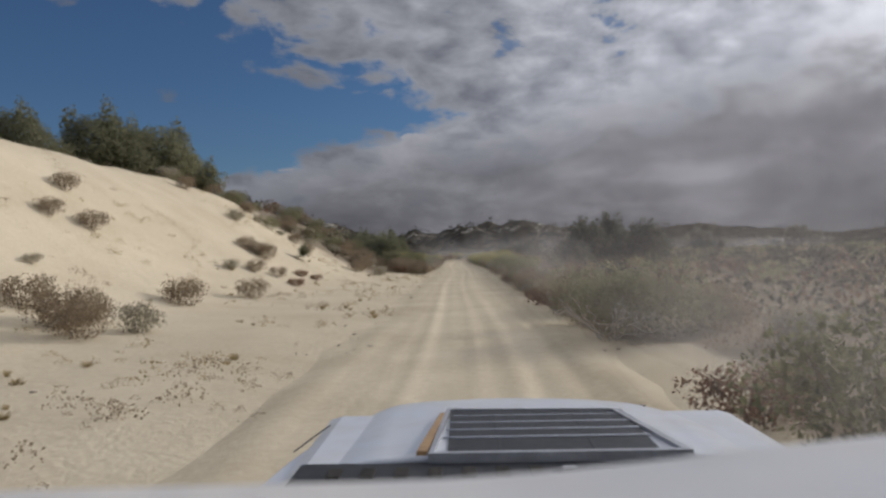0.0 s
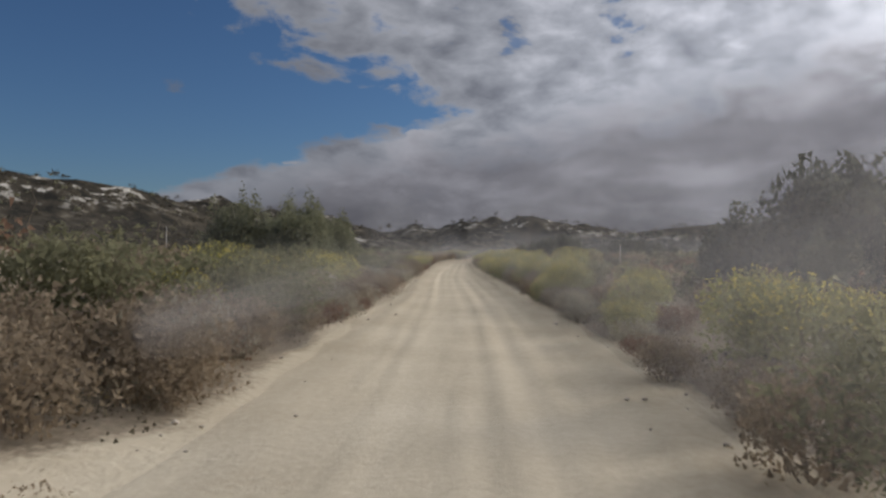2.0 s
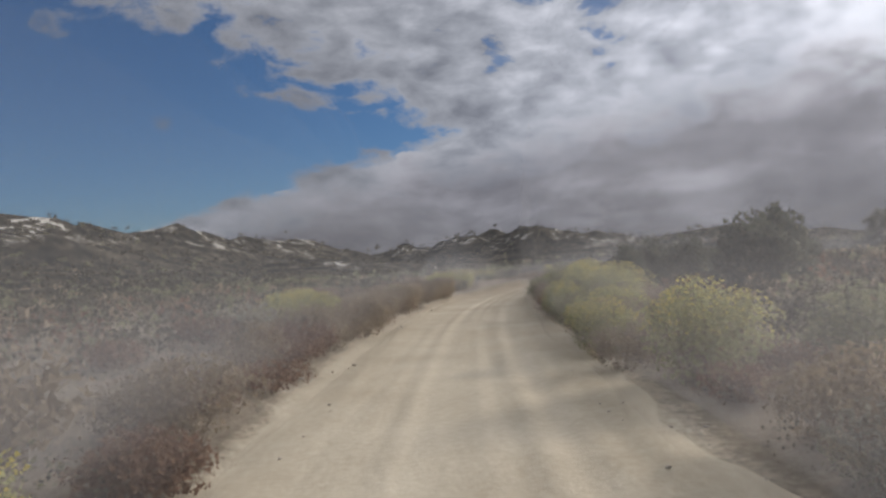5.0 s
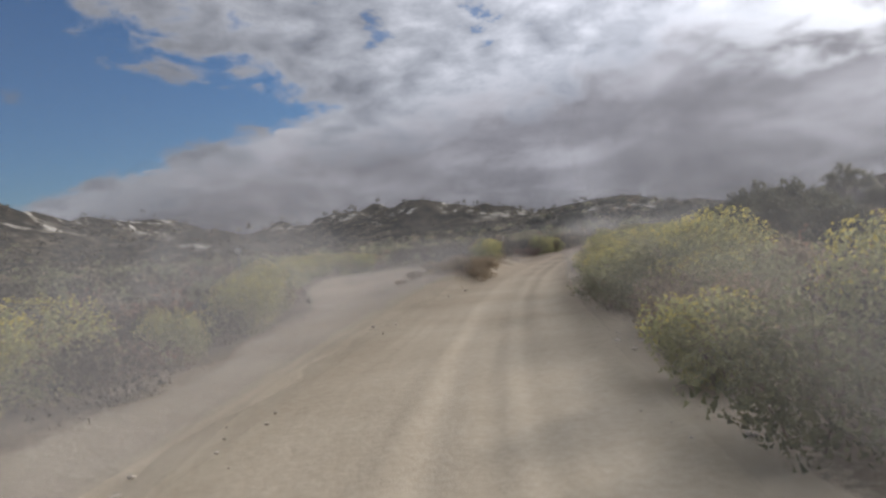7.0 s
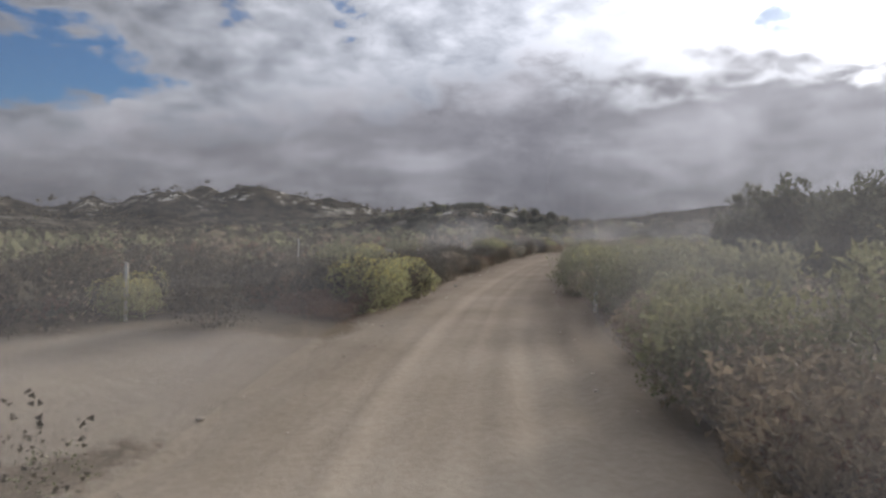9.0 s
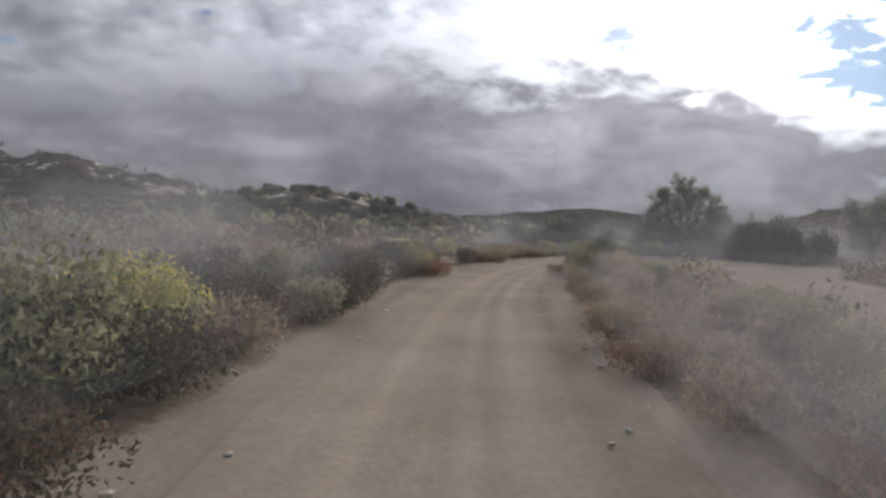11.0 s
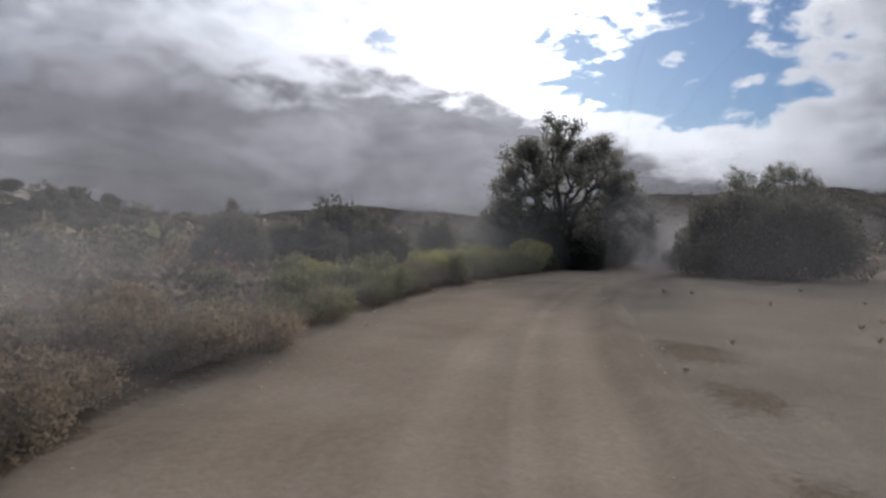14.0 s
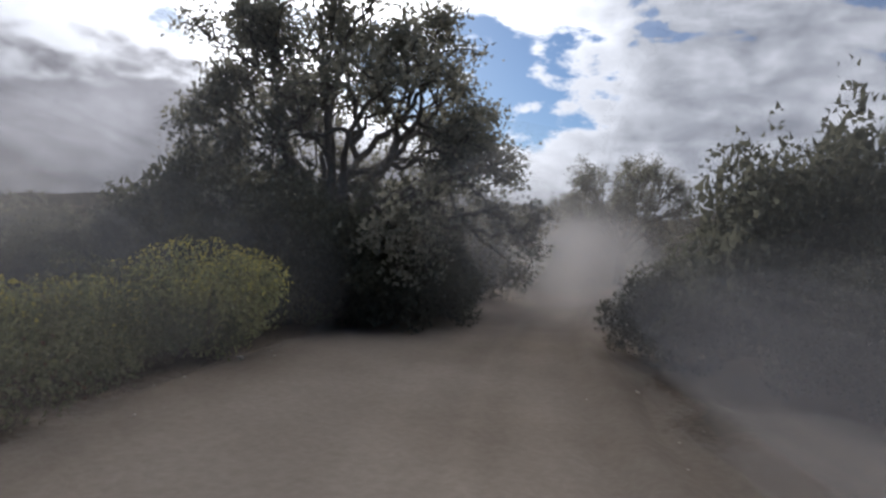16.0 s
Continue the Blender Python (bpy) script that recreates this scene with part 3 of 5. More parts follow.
def leafy(rng, lobes, n, size, up, long):
    """Foliage of a dense bush: broad sprays fill the lobes, fine leaves make their skin."""
    s = Soup()
    inner = lobe_points(rng, [(x, y, z, r * 0.84, h * 0.84) for x, y, z, r, h in lobes], int(n * 0.36), 0.5)
    s.add(*leaves(rng, inner, min(size * 1.7, max(size, 0.15)), up, min(long, 1.9)))
    s.add(*leaves(rng, lobe_points(rng, lobes, n, 0.74), size, up, long))
    return s.verts(), s.f


def make_scrub(seed, mat, label, r=0.80, h=0.95, n=1350, size=0.031, name="scrub_bush", group="roadside scrub"):
    rng = np.random.default_rng(seed)
    st = stem_soup(rng, 6, h * 0.95, r * 0.9, 0.011)
    v, f = leafy(rng, dome_lobes(rng, r, h, 14), n, size, 0.6, 2.4)
    return plant(name, label, "bush", [("woody_base", st.verts(), st.f, M_TWIG, False), ("foliage", v, f, mat, False)], group)


def make_rabbitbrush(seed, r=0.9, h=1.2, bloom=0.5):
    rng = np.random.default_rng(seed)
    st = stem_soup(rng, 7, h * 0.9, r * 0.8, 0.012)
    lobes = dome_lobes(rng, r, h, 9)
    v, f = leafy(rng, lobes, 2600, 0.0245, 1.0, 2.4)
    p = lobe_points(rng, lobes, int(2300 * bloom), 0.92)
    keep = p[:, 2] > h * rng.uniform(0.42, 0.75, len(p))
    b, g = leaves(rng, p[keep] + np.array([0, 0, 0.03]), 0.027, 1.2, 1.2)
    return plant("rabbitbrush", "rounded grey-green rabbitbrush topped with yellow blossom", "bush",
                 [("woody_base", st.verts(), st.f, M_TWIG, False), ("foliage", v, f, M_RABBIT, False), ("blossom", b, g, M_YELLOW, False)], "rabbitbrush along the track")


def make_grass(seed, r=0.22, h=0.35, n=90, mat=None):
    rng = np.random.default_rng(seed)
    s = Soup()
    for i in range(n):
        a = rng.uniform(0, 2 * math.pi)
        q = r * math.sqrt(rng.uniform(0, 1)) * 0.5
        base = np.array([math.cos(a) * q, math.sin(a) * q, -0.02])
        tip = base + np.array([math.cos(a) * r * rng.uniform(0.3, 1.3), math.sin(a) * r * rng.uniform(0.3, 1.3), h * rng.uniform(0.5, 1.1)])
        side = np.array([-math.sin(a), math.cos(a), 0]) * 0.006
        mid = (base + tip) / 2 + np.array([0, 0, h * 0.12])
        s.add([base - side, base + side, mid + side, mid - side, tip], [(0, 1, 2, 3), (3, 2, 4)])
    return plant("grass_tuft", "small dry straw-coloured grass tuft on sand", "grass", [("tussock", s.verts(), s.f, mat or M_STRAW, False)], "grass tufts on the sand")


def make_dead(seed, r=0.9, h=0.9):
    rng = np.random.default_rng(seed)
    s = Soup()

    def limb(p, d, length, rad, depth):
        q = p + d * length
        line = bend(rng, p, q, 0.22, 5)
        s.add(*tube(line, np.linspace(rad, rad * 0.6, 5), 4))
        if depth:
            for i in range(3):
                e = d + rng.normal(size=3) * 0.65
                e[2] += 0.05
                limb(line[rng.integers(2, 5)], e / np.linalg.norm(e), length * rng.uniform(0.5, 0.8), rad * 0.6, depth - 1)

    for i in range(7):
        a = rng.uniform(0, 2 * math.pi)
        d = np.array([math.cos(a), math.sin(a), rng.uniform(0.3, 1.0)])
        limb(np.array([math.cos(a) * 0.08, math.sin(a) * 0.08, -0.04]), d / np.linalg.norm(d), h * 0.6, 0.016, 2)
    return plant("dead_bush", "leafless bleached dead bush with tangled branches", "bush", [("branch_tangle", s.verts(), s.f, M_DEAD, False)], "dead bushes")


def make_tall(seed, mat, label, name, r=2.4, h=4.6, n=7500, size=0.073, plumes=18, group="tall shrubs", up=0.8):
    """A large many-stemmed shrub whose crown breaks into upright plumes."""
    rng = np.random.default_rng(seed)
    trunk = stem_soup(rng, 9, h * 0.62, r * 0.6, 0.05, 0.10, 0.2, 6)
    lobes = [(0, 0, h * 0.40, r * 0.75, h * 0.38)]
    for i in range(plumes):
        a = rng.uniform(0, 2 * math.pi)
        q = r * rng.uniform(0.15, 0.85)
        hh = h * (0.95 - 0.42 * (q / r) ** 1.5) * rng.uniform(0.72, 1.2)
        rr = r * rng.uniform(0.15, 0.30)
        lobes.append((math.cos(a) * q, math.sin(a) * q, hh * 0.62, rr, hh * 0.36))
    for i in range(plumes):
        a = rng.uniform(0, 2 * math.pi)
        q = r * rng.uniform(0.6, 1.0)
        lobes.append((math.cos(a) * q, math.sin(a) * q, h * rng.uniform(0.12, 0.38), r * rng.uniform(0.2, 0.32), h * rng.uniform(0.1, 0.18)))
    v, f = leafy(rng, lobes, n, size, up, 1.9)
    return plant(name, label, "shrub", [("trunk", trunk.verts(), trunk.f, M_BARK, True), ("crown", v, f, mat, False)], group)


def make_oak(seed, h=9.6, r=5.0, n_leaf=34, size=0.098, depth=5):
    """A live oak: short trunk, crooked limbs, foliage in clusters at the twig ends with gaps between."""
    rng = np.random.default_rng(seed)
    wood, tips = Soup(), []

    def limb(p, d, length, rad, level):
        q = p + d * length
        line = bend(rng, p, q, 0.09, 6)
        wood.add(*tube(line, np.linspace(rad, rad * 0.62, 6), 7 if level > 2 else 4))
        if level == 0:
            tips.append(line[-1])
            tips.append(line[3])
            return
        if level <= 2:
            tips.append(line[-1])
        for i in range(3 if level > 2 else 2 + int(rng.uniform() < 0.6)):
            e = d * 0.75 + rng.normal(size=3) * 0.55
            e[2] += 0.12
            out = line[-1] - np.array([0, 0, h * 0.35])
            e += 0.18 * out / (np.linalg.norm(out) + 1e-6)
            limb(line[-1] if i < 2 else line[4], e / np.linalg.norm(e), length * rng.uniform(0.66, 0.86), rad * 0.62, level - 1)

    base = np.array([0, 0, -0.2])
    fork = np.array([0.1, 0.05, h * 0.20])
    wood.add(*tube(bend(rng, base, fork, 0.05, 5), np.linspace(0.52, 0.40, 5), 9))
    for i in range(8):
        a = 2 * math.pi * i / 8 + rng.uniform(-0.3, 0.3)
        d = np.array([math.cos(a), math.sin(a), (0.45, 1.1, 0.7, 2.2)[i % 4] + rng.uniform(-0.1, 0.2)])
        limb(fork, d / np.linalg.norm(d), h * 0.235, 0.19, depth - 1)
    tips = np.array(tips)
    scale = np.array([r / np.percentile(np.abs(tips[:, 0]), 96), r / np.percentile(np.abs(tips[:, 1]), 96), h * 0.96 / np.percentile(tips[:, 2], 99)])
    W = wood.verts() * scale
    tips = tips * scale
    c = np.repeat(tips, n_leaf, 0) + rng.normal(size=(len(tips) * n_leaf, 3)) * np.array([0.23, 0.23, 0.19])
    v, f = leaves(rng, c, size, 0.2, 1.3)
    return plant("oak_tree", "large dark live oak with a broad open crown", "tree",
                 [("trunk", W, wood.f, M_BARK, True), ("crown", v, f, M_OAK, False)], "oaks")


def make_yucca(seed):
    rng = np.random.default_rng(seed)
    s = Soup()
    for i in range(260):
        a, e = rng.uniform(0, 2 * math.pi), rng.uniform(-0.25, 1.5)
        d = np.array([math.cos(a) * math.cos(e), math.sin(a) * math.cos(e), math.sin(e)])
        side = np.array([-math.sin(a), math.cos(a), 0]) * 0.014
        b = np.array([0, 0, 0.24])
        L = rng.uniform(0.36, 0.5)
        s.add([b - side, b + side, b + d * L * 0.6 + side, b + d * L * 0.6 - side, b + d * L - np.array([0, 0, 0.04])], [(0, 1, 2, 3), (3, 2, 4)])
    return plant("yucca", "spiky green yucca rosette on the sand bank", "yucca", [("rosette", s.verts(), s.f, M_YUCCA, False)], "yuccas")


KINDS = {}


def kind(name, made):
    KINDS.setdefault(name, []).append(made)


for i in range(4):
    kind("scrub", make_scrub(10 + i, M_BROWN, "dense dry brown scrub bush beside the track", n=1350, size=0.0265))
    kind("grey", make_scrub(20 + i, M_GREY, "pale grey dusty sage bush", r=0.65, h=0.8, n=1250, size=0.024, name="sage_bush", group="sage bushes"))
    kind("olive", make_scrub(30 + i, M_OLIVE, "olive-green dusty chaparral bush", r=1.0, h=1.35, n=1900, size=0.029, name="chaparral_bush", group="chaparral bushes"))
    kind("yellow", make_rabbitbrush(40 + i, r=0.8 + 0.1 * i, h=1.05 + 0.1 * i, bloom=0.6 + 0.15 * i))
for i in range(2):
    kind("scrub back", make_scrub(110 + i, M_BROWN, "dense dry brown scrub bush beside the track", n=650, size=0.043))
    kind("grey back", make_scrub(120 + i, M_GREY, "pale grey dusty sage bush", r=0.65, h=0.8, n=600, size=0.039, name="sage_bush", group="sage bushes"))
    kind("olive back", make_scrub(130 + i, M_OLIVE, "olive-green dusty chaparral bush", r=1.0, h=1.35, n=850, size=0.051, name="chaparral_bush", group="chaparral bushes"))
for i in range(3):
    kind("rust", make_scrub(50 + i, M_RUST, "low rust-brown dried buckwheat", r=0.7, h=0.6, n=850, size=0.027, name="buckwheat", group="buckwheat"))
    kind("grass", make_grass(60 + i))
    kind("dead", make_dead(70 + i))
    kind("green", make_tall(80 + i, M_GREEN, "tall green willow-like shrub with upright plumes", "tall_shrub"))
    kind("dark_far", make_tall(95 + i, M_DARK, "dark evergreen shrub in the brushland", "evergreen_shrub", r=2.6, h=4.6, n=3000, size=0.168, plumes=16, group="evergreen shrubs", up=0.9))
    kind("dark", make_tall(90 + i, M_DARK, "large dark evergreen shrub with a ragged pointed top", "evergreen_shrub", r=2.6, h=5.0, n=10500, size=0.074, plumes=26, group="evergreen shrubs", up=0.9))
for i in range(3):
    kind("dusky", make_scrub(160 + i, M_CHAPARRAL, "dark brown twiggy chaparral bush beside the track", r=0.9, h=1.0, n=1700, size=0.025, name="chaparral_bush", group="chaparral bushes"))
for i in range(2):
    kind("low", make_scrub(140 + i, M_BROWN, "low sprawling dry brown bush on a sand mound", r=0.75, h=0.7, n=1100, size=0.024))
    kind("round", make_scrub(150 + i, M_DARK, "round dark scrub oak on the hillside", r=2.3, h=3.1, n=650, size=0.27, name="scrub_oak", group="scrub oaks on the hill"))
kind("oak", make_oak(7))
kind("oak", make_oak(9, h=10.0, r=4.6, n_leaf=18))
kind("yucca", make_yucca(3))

first_use = set()
grow_rng = np.random.default_rng(77)


def grow(kindname, x, y, scale=1.0, turn=None, which=None, sink=0.0, tall=1.0):
    """Sets one plant on the ground."""
    made = KINDS[kindname]
    ob = made[int(grow_rng.integers(len(made))) if which is None else which]
    a = grow_rng.uniform(0, 2 * math.pi) if turn is None else radians(turn)
    m = Matrix.Translation((x, y, ground_at(x, y) - sink)) @ Matrix.Rotation(a, 4, "Z")
    if ob.name in first_use:
        ob = copy_thing(ob, m)
    else:
        first_use.add(ob.name)
        ob.matrix_basis = m
    ob.scale = (scale, scale, scale * tall)
    return ob


def belt(s0, s1, d0, d1, n, mix, scales=(0.75, 1.25), gap=0.55, seed=0):
    """Scatters plants in a strip beside the road, off the sand, not crowding one another."""
    rng = np.random.default_rng(1000 + seed)
    names, weights = zip(*mix)
    weights = np.array(weights, float) / sum(weights)
    cand = []
    for i in range(n * 4):
        s, d = rng.uniform(s0, s1), rng.uniform(d0, d1)
        cand.append(spot(s, d))
    cand = np.array(cand)
    z, sand, hill, rock = terrain(cand[:, 0], cand[:, 1])
    s, d = along(cand[:, 0], cand[:, 1])
    done = []
    for (x, y), sa, dd in zip(cand, sand, d):
        if sa > 0.45 or len(done) >= n:
            continue
        if done and np.min(np.hypot(np.array(done)[:, 0] - x, np.array(done)[:, 1] - y)) < gap:
            continue
        done.append((x, y))
        name = names[rng.choice(len(names), p=weights)]
        if abs(dd) > 4.3 and name + " back" in KINDS:
            name += " back"
        grow(name, x, y, rng.uniform(*scales))


# beside the road, right-hand side
belt(-12, 58, 2.9, 6.5, 25, [("scrub", 5), ("olive", 3), ("grey", 2), ("dead", 0.5), ("yellow", 0.8)], (0.9, 1.4), seed=1)
belt(58, 138, 3.4, 7.0, 35, [("yellow", 3.6), ("scrub", 2.2), ("rust", 2.0), ("dusky", 0.8), ("grey", 1.4), ("olive", 2)], (0.8, 1.25), seed=3)
belt(138, 205, 2.5, 6.5, 29, [("scrub", 2.6), ("yellow", 2.6), ("olive", 2.6), ("rust", 2), ("dusky", 1)], (0.9, 1.35), seed=5)
belt(205, 248, 2.5, 6.5, 24, [("olive", 6), ("scrub", 3), ("yellow", 0.8), ("rust", 1)], (0.9, 1.4), seed=7)
belt(250, 292, 2.6, 6, 11, [("olive", 3), ("scrub", 4), ("rust", 2)], (0.7, 1.1), seed=9)
# left-hand side
belt(50, 138, -7.0, -2.8, 52, [("scrub", 5), ("grey", 3), ("rust", 2), ("yellow", 1.2), ("dead", 0.8), ("olive", 1)], (1.0, 1.5), seed=11)
belt(138, 180, -7, -3.0, 29, [("scrub", 6), ("rust", 2.5), ("yellow", 0.8), ("dead", 0.4), ("grey", 0.6)], (0.9, 1.3), seed=13)
belt(224, 286, -7, -2.7, 56, [("rust", 3.0), ("dusky", 5.5), ("scrub", 0.8), ("yellow", 0.6), ("grey", 0.8), ("dead", 0.6), ("olive", 1)], (0.9, 1.3), seed=16)
belt(288, 308, -7, -3.4, 20, [("scrub", 5), ("rust", 1.5)], (0.65, 0.95), seed=17)
belt(308, 344, -8, -3.7, 24, [("olive", 6), ("scrub", 2), ("yellow", 0.6)], (0.6, 1.0), seed=18)
belt(-20, 60, -34, -20, 19, [("scrub", 4), ("olive", 2), ("grey", 2)], (1.0, 1.5), 1.0, seed=20)



def verge(side, s0, s1, every, mix, scales, seed):
    """A ragged row of bushes close along one edge of the track."""
    rng = np.random.default_rng(2000 + seed)
    names, weights = zip(*mix)
    weights = np.array(weights, float) / sum(weights)
    s = s0
    while s < s1:
        s += every * rng.uniform(0.5, 1.5)
        left, right = lane(s)
        d = (right if side > 0 else left) + side * rng.uniform(0.7, 1.8)
        x, y = spot(s, d)
        if in_open_sand(x, y):
            continue
        grow(names[rng.choice(len(names), p=weights)], x, y, rng.uniform(*scales))


def in_open_sand(x, y):
    return terrain([x], [y])[1][0] > 0.72


verge(1, -10, 60, 1.5, [("scrub", 5), ("olive", 2), ("grey", 2), ("rust", 1)], (0.7, 1.2), 1)
verge(1, 60, 140, 1.6, [("yellow", 2.4), ("scrub", 4), ("grey", 2), ("rust", 1.4)], (0.7, 1.15), 2)
verge(1, 140, 206, 1.4, [("scrub", 5), ("yellow", 2), ("olive", 2), ("rust", 1)], (0.75, 1.2), 3)
verge(1, 206, 250, 1.4, [("olive", 4), ("scrub", 4), ("rust", 1)], (0.75, 1.25), 4)
verge(1, 250, 290, 1.8, [("scrub", 4), ("rust", 2)], (0.6, 0.95), 5)
verge(-1, 60, 138, 1.4, [("scrub", 5), ("grey", 3), ("rust", 2), ("yellow", 0.8)], (0.7, 1.15), 6)
verge(-1, 138, 180, 1.1, [("scrub", 6), ("rust", 3), ("yellow", 0.5)], (0.8, 1.25), 7)
verge(-1, 226, 288, 1.3, [("dusky", 6), ("rust", 3), ("scrub", 1), ("grey", 0.5)], (0.7, 1.15), 8)
verge(-1, 288, 308, 1.2, [("scrub", 5), ("rust", 2)], (0.6, 0.95), 9)
verge(-1, 308, 344, 1.4, [("scrub", 2), ("olive", 6)], (0.5, 0.85), 10)

# scrub creeping down the sand bluff
slope_rng = np.random.default_rng(41)
for i in range(78):
    s, d = slope_rng.uniform(40, 66), -slope_rng.uniform(6.8, 22)
    if s < 53 and (d > -11 or slope_rng.uniform() < 0.5):
        continue
    grow(("scrub", "scrub", "olive", "grey", "scrub")[int(slope_rng.integers(5))], *spot(s, d), slope_rng.uniform(0.7, 1.35), tall=0.9)
for i in range(26):
    grow(("scrub", "grey")[int(slope_rng.integers(2))], *spot(slope_rng.uniform(2, 44), -slope_rng.uniform(10, 26)), slope_rng.uniform(0.35, 0.9), tall=0.85)
for s, d, sc in ((20, -24, 1.3), (30, -24.5, 1.5), (33, -25, 1.2), (38, -23, 1.4), (42, -24, 1.5), (26, -26, 1.3), (46, -22, 1.4)):
    grow("olive", *spot(s, d), sc)
for x, y, sc in ((14.6, 225.4, 1.3), (16.4, 226.0, 1.4), (18.2, 226.6, 1.3), (19.6, 227.0, 1.25), (21.0, 227.6, 1.3), (22.4, 229.6, 1.3), (17.2, 228.0, 1.5), (20.0, 229.2, 1.5), (24.0, 231.8, 1.2), (25.6, 233.6, 1.2), (12.8, 226.6, 1.4), (27.4, 235.4, 1.2)):
    grow(("dusky", "rust", "dusky")[int(slope_rng.integers(3))], x, y, sc)
for x, y, sc in ((4.9, 196.2, 1.4), (4.6, 200.4, 1.3), (5.0, 206.0, 1.2), (5.6, 209.4, 1.2), (2.9, 182.4, 1.2), (2.7, 186.0, 1.15), (4.1, 188.6, 0.85), (5.0, 192.4, 1.1), (102.3, 296.0, 1.35), (100.4, 296.2, 1.2), (98.4, 296.4, 1.3)):
    grow("yellow", x, y, sc)
for s, d, sc in ((59, -5.6, 1.4), (60, -4.3, 1.2), (61, -5.5, 1.5), (62, -3.7, 1.1), (63.5, -4.5, 1.4), (64.5, -5.8, 1.5), (65, -3.8, 1.15), (66.5, -4.6, 1.4), (67.5, -6.0, 1.5), (68, -4.0, 1.2), (70, -4.7, 1.3), (72, -4.8, 1.3), (74, -5.4, 1.4)):
    grow(("scrub", "rust", "scrub", "olive")[int(slope_rng.integers(4))], *spot(s, d), sc)
for s, d, sc in ((76, -4.6, 1.2), (80, -5.4, 1.4), (84, -5.6, 1.2), (88, -6.6, 1.4), (94, -5.4, 1.2)):
    grow(("olive", "yellow")[int(slope_rng.integers(2))], *spot(s, d), sc)
for s, d, sc in ((63, 4.6, 1.35), (66, 5.4, 1.3), (71, 4.4, 1.2), (86, 4.9, 1.35), (90, 6.0, 1.45), (94, 4.6, 1.3), (104, 4.8, 1.4), (111, 5.6, 1.4), (163, 4.2, 1.2), (171, 4.8, 1.4), (182, 4.4, 1.35), (190, 4.6, 1.4), (198, 4.4, 1.3)):
    grow("yellow", *spot(s, d), sc)

